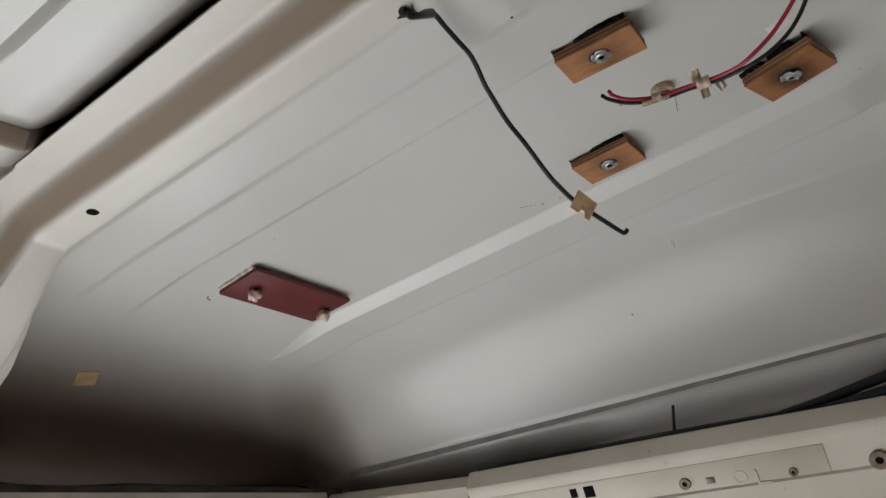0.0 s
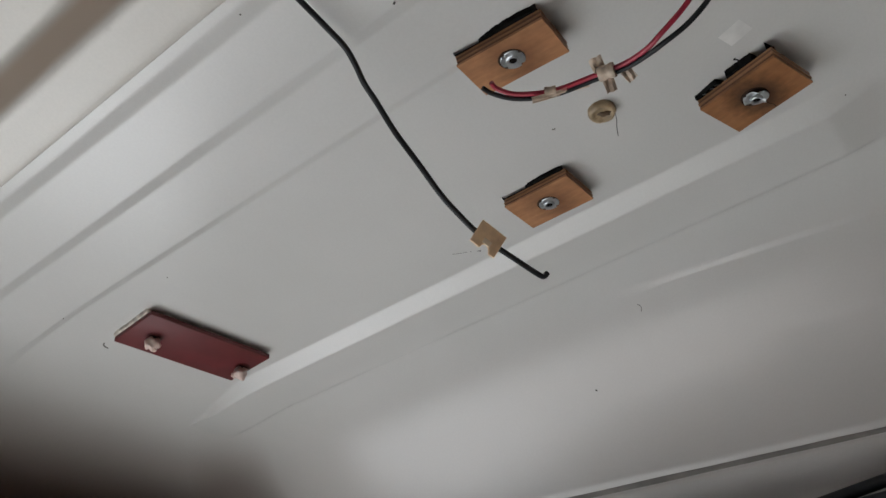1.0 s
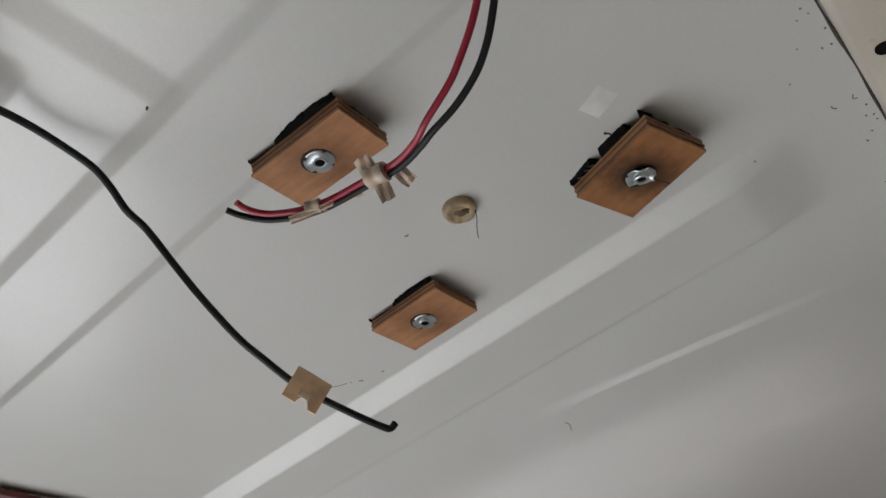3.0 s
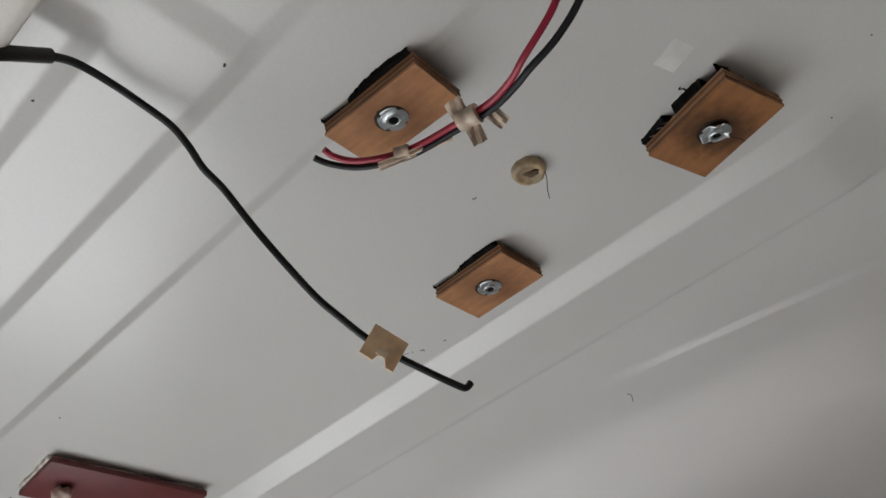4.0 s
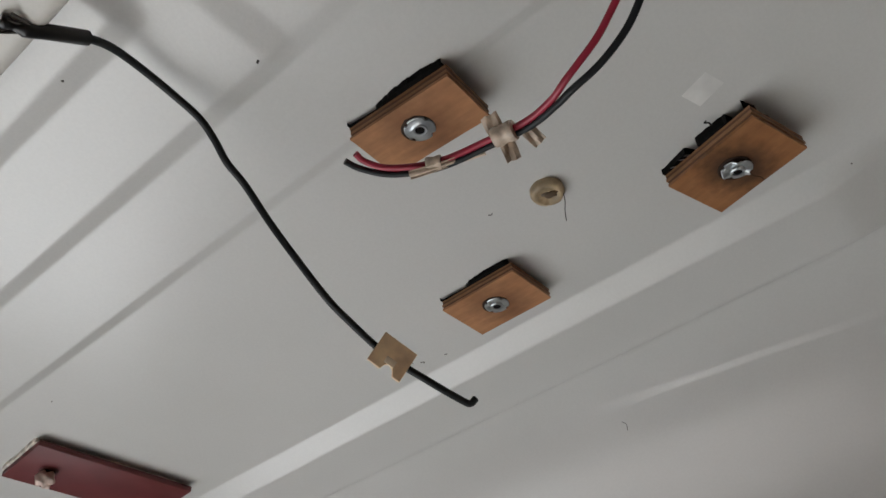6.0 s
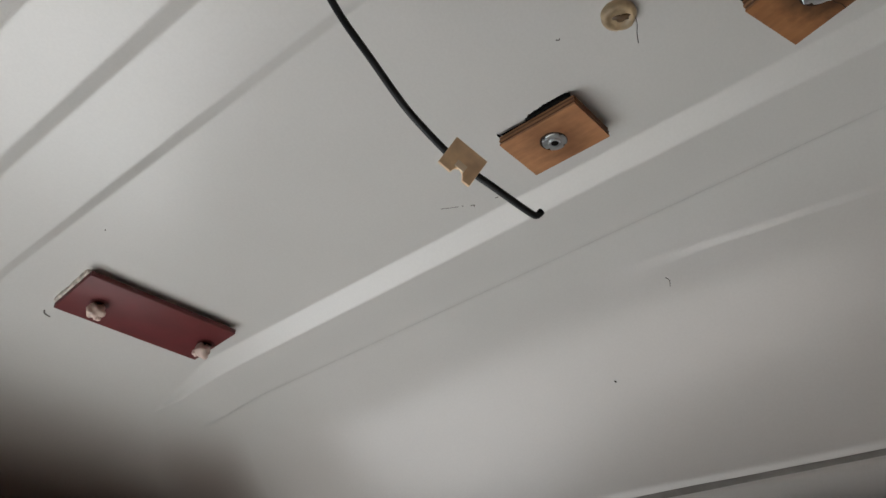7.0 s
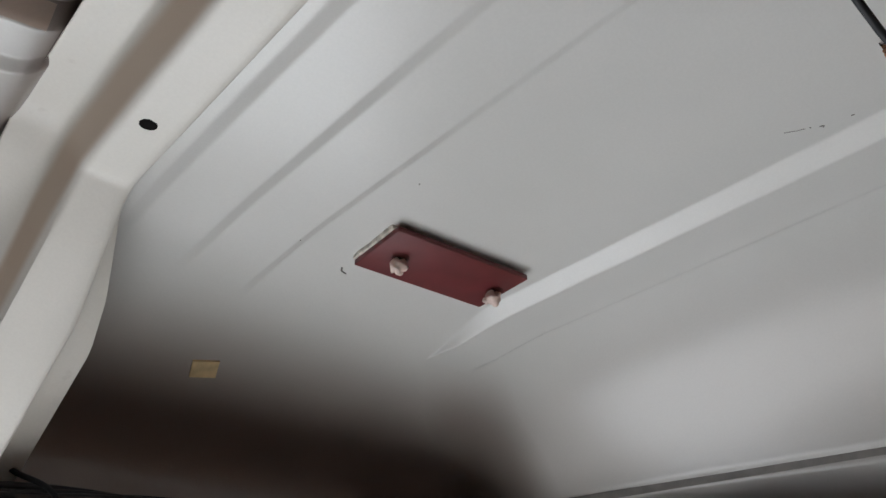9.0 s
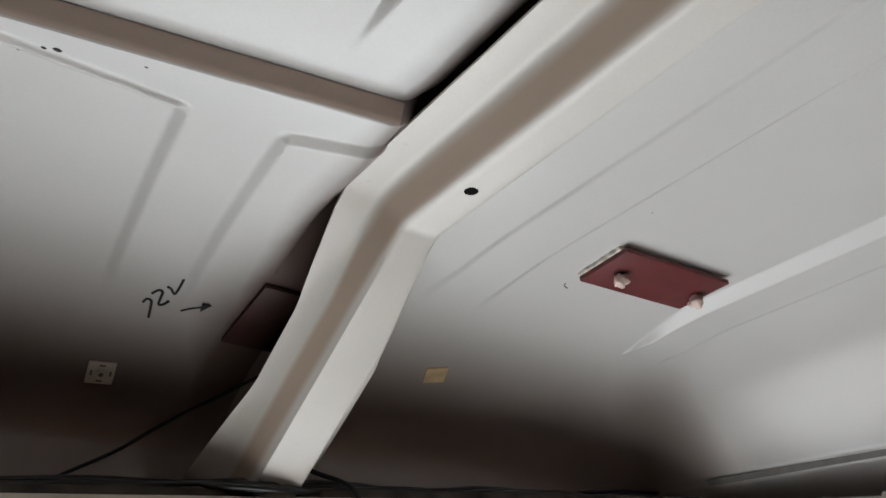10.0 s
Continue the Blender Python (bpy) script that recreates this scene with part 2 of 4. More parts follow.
def disc(r, h, n=24, bevel=0.0, hole=0.0):
    """A round plate from z = -h to 0, with a hole through it if asked."""
    rings = [(r - bevel, 0), (r, -bevel), (r, -h)] if bevel else [(r, 0), (r, -h)]
    prof = ([(hole, 0)] if hole else []) + rings + ([(hole, -h), (hole, 0)] if hole else [])
    rows = [[(q * math.cos(a), q * math.sin(a), z) for a in (2 * math.pi * k / n for k in range(n))] for q, z in prof]
    bm = sheet(rows, True)
    if not hole:
        for z, q in ((0, prof[0][0]), (-h, r)):
            vs = [v for v in bm.verts if abs(v.co.z - z) < 1e-7 and abs(v.co.xy.length - q) < 1e-6]
            vs.sort(key=lambda v: math.atan2(v.co.y, v.co.x))
            bm.faces.new(vs)
    return bm


def lumpy(r, seed, squash=(1, 1, 1), amount=0.3, freq=1.6):
    bm = bmesh.new()
    bmesh.ops.create_icosphere(bm, subdivisions=3, radius=1)
    for v in bm.verts:
        k = 1 + amount * noise.noise(v.co * freq + Vector((seed * 7.3, seed * 3.1, seed)))
        v.co = Vector((v.co.x * squash[0], v.co.y * squash[1], v.co.z * squash[2])) * k * r
    return bm


def moved(bm, m):
    bmesh.ops.transform(bm, matrix=m, verts=bm.verts)
    return bm


# ---- the roof skin ----
H = 1.902
XA, AX, BX = 0.97, 0.24, 0.24     # the end wall's round-over
YA, AY, BY = 0.84, 0.40, 0.16     # the side wall's round-over
X_BOW = 0.45                      # where the front bay's skin begins, above the bow
Y_LOW = -0.06
CORNER = 13.0                     # how square the corner of the two walls is


def bump_across(d, half, edge):
    """1 inside a rib of that half width, falling softly to 0 over its edge."""
    k = (half + edge - abs(d)) / edge
    k = min(1, max(0, k))
    return k * k * (3 - 2 * k)


def ends(y, y0, y1, soft):
    k = min((y - y0) / soft, (y1 - y) / soft)
    k = min(1, max(0, k))
    return k * k * (3 - 2 * k)


def ramp(v, a, b):
    """0 before a, 1 after b, and a straight slope with slightly eased ends between."""
    k = min(1, max(0, (v - a) / (b - a)))
    e = 0.12
    if k < e:
        return k * k / (2 * e * (1 - e))
    if k > 1 - e:
        return 1 - (1 - k) ** 2 / (2 * e * (1 - e))
    return (k - e / 2) / (1 - e)


def ribs(x, y):
    """Depth of the pressed ribs of the front bay (down is plus)."""
    far = 1 - ramp(y, 0.93, 1.03)
    d = 0.0062 * (1 - ramp(x, 0.582, 0.597)) * (0.3 + 0.7 * ramp(y, 0.312, 0.334)) * far + 0.0058 * (1 - ramp(x, 0.660, 0.672)) * far
    d += 0.0062 * (1 - ramp(x, 0.508, 0.525)) * ramp(y, 0.352, 0.371) * far
    # the broad step before the end wall narrows to a point
    tip = 0.0215 * ramp(y, 0.885, 0.985)
    d += 0.0112 * ramp(x, 0.906 + tip, 0.930) * (1 - ramp(x, 0.995, 1.006)) * ramp(y, 0.075, 0.13) * (1 - ramp(y, 0.955, 1.02))
    # two shallow dents in the round-over of the end wall
    e = x + 0.092 * (y - 0.25)
    d += 0.0019 * ramp(e, 1.067, 1.0725) * (1 - ramp(e, 1.0725, 1.115)) * ends(y, 0.03, 0.47, 0.12)
    e = x + 0.06 * (y - 0.18)
    d -= 0.0030 * ramp(e, 1.150, 1.158) * (1 - ramp(e, 1.158, 1.205)) * ends(y, 0.05, 0.30, 0.08)
    return d


def seam_z(y):
    return 1.7305 + 0.060 * (y - 0.66)


def roof_z(x, y):
    """Height of the front bay's skin where it is not yet steep."""
    u, v = max(0, (x - XA) / AX), max(0, (y - YA) / AY)
    w = min(0.999, math.hypot(u, v))
    b = BX if u > v else BY
    return H - b * (1 - math.sqrt(1 - w * w)) - ribs(x, y)


def span(a, b, step):
    n = max(2, round(abs(b - a) / step) + 1)
    return [a + (b - a) * i / (n - 1) for i in range(n)]


def skin():
    """The front bay: flat roof, rounded over into the side wall and the end wall."""
    xs, ys = [], span(Y_LOW, 0.30, 0.0065)[:-1] + span(0.30, 0.38, 0.0025)[:-1] + span(0.38, YA, 0.0065)
    for a, b, step in ((X_BOW, 0.485, 0.01), (0.485, 0.535, 0.002), (0.535, 0.578, 0.008), (0.578, 0.602, 0.0017), (0.602, 0.656, 0.008), (0.656, 0.676, 0.0015),
                       (0.676, 0.900, 0.012), (0.900, 0.962, 0.0011), (0.962, XA, 0.003)):
        xs += span(a, b, step)[:-1]
    xs.append(XA)
    bm = sheet([[(x, y, H - ribs(x, y)) for x in xs] for y in ys])
    angles = span(0, 0.40, 0.02)[:-1] + span(0.40, 0.60, 0.005)[:-1] + span(0.60, 0.96, 0.02)[:-1] + span(0.96, 1.12, 0.008)[:-1] + span(1.12, math.pi / 2, 0.0105)
    rows = []
    for f in angles:
        w, c = math.sin(f), math.cos(f)
        row = [(x, YA + AY * w, BY, 0) for x in xs]
        for k in range(1, 36):
            a = math.pi / 2 * (1 - k / 36)
            cs, sn = math.cos(a), math.sin(a)
            far = (cs ** CORNER + sn ** CORNER) ** (-1 / CORNER)
            row.append((XA + AX * w * cs * far, YA + AY * w * sn * far, BX * cs * cs + BY * sn * sn, cs * cs))
        row += [(XA + AX * w, y, BX, 1) for y in reversed(ys)]
        out = []
        for x, y, b, end in row:
            z = H - b * (1 - c) - ribs(x, y) * c
            # the sealed seam low on the end wall
            x += end * (0.012 + 0.050 * ramp(y, 0.55, 0.95)) * ramp(-z, -seam_z(y) + 0.003, -seam_z(y) + 0.045)
            x += end * 0.0034 * bump_across(z - seam_z(y), 0.001, 0.009)
            out.append((x, y, z))
        rows.append(out)
    low = [(x, y, 1.56) for x, y, z in rows[-1]]
    rows.append([(x, y, 0.5 * z + 0.5 * 1.56) for x, y, z in rows[-1]])
    rows.append(low)
    other = sheet(rows)
    me = bpy.data.meshes.new("join")
    other.to_mesh(me)
    other.free()
    bm.from_mesh(me)
    bpy.data.meshes.remove(me)
    bmesh.ops.remove_doubles(bm, verts=bm.verts, dist=2e-5)
    return bm


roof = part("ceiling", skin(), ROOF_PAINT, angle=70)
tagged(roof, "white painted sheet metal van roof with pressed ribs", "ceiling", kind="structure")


def bay_step(x):
    return 0.748 + 0.17 * (0.39 - x)


def bay_ribs(x, y):
    xl, xr = 0.228 + 0.09 * (y - 0.82), 0.307 + 0.07 * (y - 0.81)
    d = -0.0066 * (1 - ramp(x, xl, xl + 0.011)) * ramp(y, 0.820, 0.831) * (1 - ramp(y, 1.05, 1.13))
    d += 0.0066 * ramp(x, xr, xr + 0.011) * ramp(y + 0.3 * (x - 0.31), 0.806, 0.817) * (1 - ramp(y, 1.04, 1.12))
    d += 0.0042 * bump_across(y - 0.824, 0.002, 0.007) * (1 - ramp(x, xl, xl + 0.011))
    return d


def bay_skin():
    """The next bay behind the bow: an outer panel that stands a step lower than the roof."""
    xs = span(-1.5, -0.1, 0.05)[:-1] + span(-0.1, 0.20, 0.02)[:-1] + span(0.20, 0.345, 0.0022)[:-1] + span(0.345, 0.400, 0.0016)[:-1] + span(0.400, 0.446, 0.0085)
    rows = [[(x, y, 1.8945 + 0.0075 * (1 - ramp(x, 0.3145, 0.3225)) * (1 - ramp(y, 0.66, 0.730)) + 0.0075 * (1 - ramp(x, 0.227, 0.235)) * (1 - ramp(y, 0.66, 0.720))) for x in xs] for y in span(-0.9, 0.73, 0.01)]
    rows.append([(x, bay_step(x) - 0.0060, 1.8940) for x in xs])
    rows.append([(x, bay_step(x) - 0.0045, 1.8910) for x in xs])
    rows.append([(x, bay_step(x), 1.878) for x in xs])
    rows.append([(x, bay_step(x) + 0.003, 1.8745) for x in xs])
    y0, z0 = 0.84, 1.874
    for k in range(1, 70):
        row = []
        for x in xs:
            y = bay_step(x) + 0.003 + (y0 - bay_step(x) - 0.003) * k / 70
            row.append((x, y, z0 - bay_ribs(x, y)))
        rows.append(row)
    for f in span(0, math.pi / 2, math.pi / 100):
        rows.append([(x, y0 + 0.40 * math.sin(f), z0 - 0.15 * (1 - math.cos(f)) - bay_ribs(x, y0 + 0.40 * math.sin(f)) * math.cos(f)) for x in xs])
    rows.append([(x, 1.24, 1.56) for x in xs])
    # the panel's edge is turned up behind the bow
    def rolled(x, y):
        r = 0.024
        k = min(max(0, x - 0.382 + 0.008 * ramp(y, 0.715, 0.745)), r)
        return (r - math.sqrt(r * r - k * k) + 0.05 * ramp(k, 0.97 * r, r)) * (1 - ramp(y, 0.90, 1.0))

    rows = [[(x, y, z + rolled(x, y)) for x, y, z in r] for r in rows]
    return sheet(rows)


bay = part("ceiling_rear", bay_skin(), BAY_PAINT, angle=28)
tagged(bay, "white painted van roof panel with pressed rib frames", "ceiling", kind="structure")

# beige strip added over the step, with its warm shade put into the colour
strip = part("trim_step", sheet([[(x, bay_step(x) + dy, z) for x in span(-1.5, 0.383, 0.04)] for dy, z in ((-0.0066, 1.8925), (-0.0046, 1.8880), (-0.0018, 1.8800), (-0.0008, 1.8772), (0.0018, 1.8747))]), STEP_TONE)
tagged(strip, "added beige strip carrying the shade of the roof step", "trim", kind="structure")

# ---- the roof bow, bent down into a pillar ----


def bow_mesh():
    """A hat-shaped channel swept across the roof and bent down along the wall."""
    # section: across the van (x) and height above the inner face (h)
    left = [(0.392, 0.036), (0.3922, 0.0388), (0.3932, 0.0396), (0.396, 0.0393), (0.401, 0.0386), (0.407, 0.0379), (0.4150, 0.0376), (0.4205, 0.0377), (0.4243, 0.0372), (0.4268, 0.0358), (0.4282, 0.0340), (0.4292, 0.0320),
            (0.4308, 0.0285), (0.4334, 0.0225), (0.4362, 0.0160), (0.4390, 0.0092), (0.4412, 0.0046), (0.4424, 0.0031), (0.4437, 0.0018), (0.4452, 0.0009), (0.4468, 0.0003), (0.4486, 0.0), (0.4520, 0.0)]
    right = [(0.454, 0), (0.458, 0), (0.462, 0), (0.466, 0), (0.472, 0), (0.477, 0.0002), (0.4800, 0.0010), (0.4822, 0.0030), (0.4834, 0.0065), (0.4842, 0.034),
             (0.4848, 0.0375), (0.4854, 0.0400), (0.4860, 0.0430)]
    sec = left + right
    yb, zi, slope, bend = 0.834, 1.8435, radians(31.2), 0.022
    lead_in = bend * math.tan(slope / 2)
    path = [(y, zi, 0.0) for y in span(-0.9, 0.741, 0.03) + [0.747, 0.753, 0.757, 0.761, 0.765, 0.771, 0.78, 0.79, 0.80, 0.81, 0.818] + [yb - lead_in]]
    for f in span(0, slope, slope / 9)[1:]:
        path.append((yb - lead_in + bend * math.sin(f), zi - bend * (1 - math.cos(f)), f))
    y1, z1, _ = path[-1]
    for d in span(0, 0.375, 0.012)[1:]:
        path.append((y1 + d * math.cos(slope), z1 - d * math.sin(slope), slope))
    rows = []
    for y, z, f in path:
        down = max(0, (y - 0.85) / 0.3)
        flare = ramp(y, 1.03, 1.17)
        row = []
        for x, h in sec:
            if x < 0.4445:
                x += (0.019 * min(1, down * 3) - 0.020 * flare) * (0.446 - x) / 0.054
            if x > 0.475:
                x += 0.015 * min(1, down * 3) + 0.034 * min(1, down * 2) * max(0, x - 0.4838) / 0.0022
            if x < 0.4455 and down > 0:
                u = (0.4455 - x) / 0.0535
                k = min(1, down * 4)
                h += k * (0.040 * (1 - (1 - min(1, u)) ** 2.5) - h) * (1 if u < 0.95 else 0.5)
            h2 = h * (1 + 0.25 * min(1, down * 3))
            row.append((x, y + h2 * math.sin(f), z + h2 * math.cos(f)))
        rows.append(row)
    bm = sheet(rows)
    # round bolt hole in the inner face
    cx, cy, r = 0.459, 0.757, 0.0063
    inner = [f for f in bm.faces if abs(f.calc_center_median().x - cx) < 0.0059 and abs(f.calc_center_median().y - cy) < 0.0059 and f.calc_center_median().z < zi + 0.002]
    ring = {v for f in inner for v in f.verts}
    bmesh.ops.delete(bm, geom=inner, context="FACES")
    for v in ring:
        if v.is_valid:
            a = math.atan2(v.co.y - cy, v.co.x - cx)
            v.co.x, v.co.y = cx + r * math.cos(a), cy + r * math.sin(a)
    return bm


bow = thing("roof_bow", pose(0, 0, 0), "cream painted steel roof bow bent down into a pillar", "roof beam")
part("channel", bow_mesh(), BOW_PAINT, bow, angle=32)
part("hole_liner", moved(tube([(0, 0, 0), (0, 0, 0.004), (0, 0, 0.020), (0, 0, 0.024)], lambda t: 0.0066 if t < 0.95 else 0.001, 20), pose(0.459, 0.757, 1.8440)), HOLE_DARK, bow, "dark empty bolt hole")


# ---- lower walls, floor, ledge: the plain shell that closes the place ----
# unseen floor, set high to bounce sunlight up to the roof
floor = part("floor", box(-1.6, 2.25, -0.93, 1.245, 0.41, 0.45), FLOOR_WOOD)
tagged(floor, "plain worn wooden van floor", "floor", kind="structure")


ground = part("ground", box(-40, 40, -40, 40, -0.05, 0.05), GROUND)
tagged(ground, "pale concrete ground outside the van", "ground", kind="structure")


DOOR = (-0.05, 1.05)               # the wide open doors in the side wall


def wall(name, *b):
    ob = part(name, box(*b), {"wall_opposite": WALL_WOOD, "wall_opposite_cab": WALL_WOOD, "wall_rear": REAR_WOOD}.get(name, WALL_PAINT))
    return tagged(ob, "plain brown lined van wall", "wall", kind="structure")


wall("wall_side_rear", -1.6, DOOR[0], 1.246, 1.30, 0.3, 1.58)
wall("wall_side_top", *DOOR, 1.246, 1.30, 1.45, 1.58)
wall("wall_side_corner", DOOR[1], 2.25, 1.246, 1.30, 0.3, 1.58)
wall("wall_end", 1.265, 1.31, -1.0, 1.242, 1.47, 1.57)
wall("wall_cab_front", 2.20, 2.25, -0.93, 1.24, 0.46, 1.57)
cab_roof = part("ceiling_cab", box(1.315, 2.25, -0.93, 1.24, 1.575, 1.60), ROOF_PAINT)
tagged(cab_roof, "white painted roof over the van's cab", "ceiling", kind="structure")
wall("wall_opposite", -1.6, 1.31, -1.0, -0.94, 0.0, 1.96)
wall("wall_opposite_cab", 1.312, 2.25, -1.0, -0.94, 0.0, 1.60)
wall("wall_rear", -1.66, -1.6, -1.0, 1.3, 0.3, 1.96)
# unseen cover and upper walls, added so that no sky light leaks in
shell = part("ceiling_cover", box(-1.66, 1.34, -1.0, 1.34, 1.975, 2.0), WALL_PAINT)
tagged(shell, "unseen cover over the roof that keeps sky light out", "ceiling", kind="structure")
wall("wall_side_upper", -1.6, 1.31, 1.270, 1.30, 1.582, 1.973)
wall("wall_end_upper", 1.29, 1.31, -1.0, 1.268, 1.572, 1.973)
cover = part("ceiling_opposite", box(0.40, 1.3, -0.94, -0.055, 1.912, 1.95), ROOF_PAINT)
tagged(cover, "white painted van roof panel", "ceiling", kind="structure")


def ledge_z(x, y):
    return 1.690 + 0.090 * (x - 0.44) + 0.07 * (y - 1.19)


def sloped(bm, z0=0.0):
    for v in bm.verts:
        v.co.z += ledge_z(v.co.x, v.co.y) - z0
    return bm


# mottled near-black brown over the whole ledge
ledge = part("wall_ledge", sloped(box(-1.5, 1.205, 1.126, 1.238, -0.05, -0.012, 0.003)), LEDGE_DARK)
tagged(ledge, "dark side ledge under the roof", "ledge", kind="structure")
lip = part("trim_ledge", sloped(box(-1.5, 1.148, 1.112, 1.1255, -0.066, -0.023, 0.003)), RAIL_PAINT)
tagged(lip, "white painted lip of the side ledge", "trim", kind="structure")


# rail across the end wall
def rail_z(y):
    return 1.598 + 0.107 * (y - 0.241)


def rail_mesh():
    sec = [(1.262, -0.060), (1.196, -0.058), (1.194, 0.021), (1.192, 0.0235), (1.172, 0.027), (1.167, 0.025), (1.154, 0.003), (1.152, -0.001), (1.1525, -0.006), (1.156, -0.012), (1.1731, -0.050), (1.1715, -0.054), (1.1735, -0.058), (1.186, -0.09), (1.262, -0.095)]
    return sheet([[(x, y, rail_z(y) + dz) for x, dz in sec] for y in span(-0.7, 0.828, 0.04)])


rail = thing("end_rail", pose(0, 0, 0), "cream painted steel rail with holes and screws", "rail")
part("channel", rail_mesh(), RAIL_PAINT, rail, angle=30)


def on_rail(y, dz, turn=0):
    """A pose on the rail's lower face, z pointing out of it."""
    along = Vector((0, 1, 0.107)).normalized()
    out = along.cross(Vector((0.410, 0, -0.912))).normalized()
    up = along.cross(out)
    x = 1.156 + (-0.012 - dz) * 0.45
    return Matrix.Translation((x - 0.0002, y, rail_z(y) + dz)) @ Matrix((up, along, out)).transposed().to_4x4() @ pose(0, 0, 0, 0, 0, turn)



part("raised_plate", moved(box(-0.017, 0.017, -0.245, 0.245, -0.001, 0.0008, 0.0007), on_rail(0.560, -0.034)), RAIL_PAINT, rail)
for y, dz, r in ((0.496, -0.0395, 0.0078), (0.360, -0.0445, 0.0056), (0.263, -0.0455, 0.0112)):
    screw = part("screw", moved(disc(r, 0.003, 6 if r > 0.012 else 20, 0.0008, r * 0.42), on_rail(y, dz) @ pose(0, 0, 0.0035)), STEEL_RUST, rail, "dull recessed screw")
    part("socket", moved(disc(r * 0.42, 0.001, 14), on_rail(y, dz) @ pose(0, 0, 0.0022)), HOLE_DARK, screw)
for y, dz, sx, sy in ((0.656, -0.0300, 0.013, 0.011), (0.632, -0.0310, 0.016, 0.016), (0.462, -0.0400, 0.0085, 0.0115)):
    part("slot", moved(box(-sx / 2, sx / 2, -sy / 2, sy / 2, -0.001, 0.0003, 0.0006), on_rail(y, dz) @ pose(0, 0, 0.0012)), HOLE_DARK if y > 0.5 else STEEL_DARK, rail, "dark hole in the rail")
part("stamped_ring", moved(disc(0.0092, 0.0010, 22, 0.0003, 0.0060), on_rail(0.424, -0.0420) @ pose(0, 0, 0.0018)), RAIL_PAINT, rail)
for sx, sy, dx, dy in ((0.0190, 0.0030, 0, 0.0085), (0.0030, 0.0150, -0.0080, -0.0005)):
    part("stamped_bar", moved(box(-sx / 2, sx / 2, -sy / 2, sy / 2, 0, 0.0022, 0.0008), on_rail(0.395, -0.0440) @ pose(dx, dy, 0.0002)), RAIL_PAINT, rail)

def corner_z(y):
    return 1.667 + 0.150 * (y - 0.828)


corner = thing("corner_rail", pose(0, 0, 0), "cream painted rail end running into the corner", "rail")
section = [(1.262, -0.060), (1.196, -0.058), (1.194, 0.012), (1.176, 0.016), (1.166, 0.010), (1.157, 0.001), (1.155, -0.003), (1.1565, -0.010), (1.163, -0.055), (1.172, -0.09), (1.262, -0.095)]
part("channel", sheet([[(x, y, corner_z(y) + dz) for x, dz in section] for y in span(0.8305, 1.19, 0.03)]), RAIL_PAINT, corner, angle=30)
part("end_joint", moved(box(-0.0012, 0.0012, -0.022, 0.022, -0.030, 0.004, 0.0004, 1), pose(1.1775, 0.8292, 1.662)), HOLE_DARK, corner, "dark joint between two rails")

seam = thing("seam_sealant", pose(0, 0, 0), "grey sealant bead along the end wall seam", "sealant")


def seam_x(y, z):
    v = max(0, (y - YA) / AY)
    return XA + AX * math.sqrt(max(0, 1 - ((z - H + BX) / BX) ** 2)) * (1 - v ** CORNER) ** (1 / CORNER)


rows = []
for y in span(-0.06, 1.10, 0.02):
    zc = seam_z(y)
    row = []
    for k in range(9):
        a = math.pi * k / 8
        h = 0.0030 + 0.0014 * ramp(y, 0.3, 0.9) + 0.0006 * noise.noise(Vector((y * 12, 0, 1)))
        zz = zc + h * math.cos(a)
        row.append((seam_x(y, zz) + 0.0004 + 0.0034 * bump_across(zz - zc, 0.001, 0.009) - (0.0014 + 0.0005 * noise.noise(Vector((y * 17, k, 4)))) * math.sin(a), y, zz))
    rows.append(row)
part("bead", sheet(rows), SEALANT, seam, angle=60)

pin = thing("metal_pin", pose(1.190, 0.500, 1.650), "thin dark metal pin standing on the end rail", "pin")
part("shaft", tube([(0, 0, 0), (0.003, -0.0025, 0.015), (0.009, -0.008, 0.0475)], 0.0021, 10), BLACK, pin)
part("head", moved(lumpy(0.0025, 3, (1, 1, 0.7), 0.15), pose(0.009, -0.008, 0.047)), BLACK, pin)

hose = thing("black_hose", pose(0, 0, 0), "black cables on the end rail, two added for its shadow line", "cable")
for k, (dx, dz, r) in enumerate(((0.0, 0.012, 0.0065), (-0.012, 0.006, 0.0050))):
    part("cable", tube([(1.186 + dx, y, rail_z(y) + 0.016 + dz + (0.020 + 0.016 * (1 - k)) * ramp(0.36 - y, 0, 0.22) + 0.002 * math.sin(9 * y + k)) for y in (-0.5, -0.2, 0.0, 0.12, 0.18, 0.24, 0.30, 0.36 + 0.05 * k)],
                       r, 12), BLACK, hose)
# two thin cables added to draw the dark shadow line along the rail
for k, (dx, dz, r) in enumerate(((0.0, 0.0305, 0.0050), (0.009, 0.0330, 0.0042))):
    part("cable", tube([(1.187 + dx, y, rail_z(y) + dz + 0.0012 * math.sin(11 * y + 2 * k)) for y in (0.20, 0.30, 0.40, 0.48, 0.56, 0.64, 0.72, 0.80, 0.822)], r, 12), BLACK, hose)

# ---- things on the roof ----


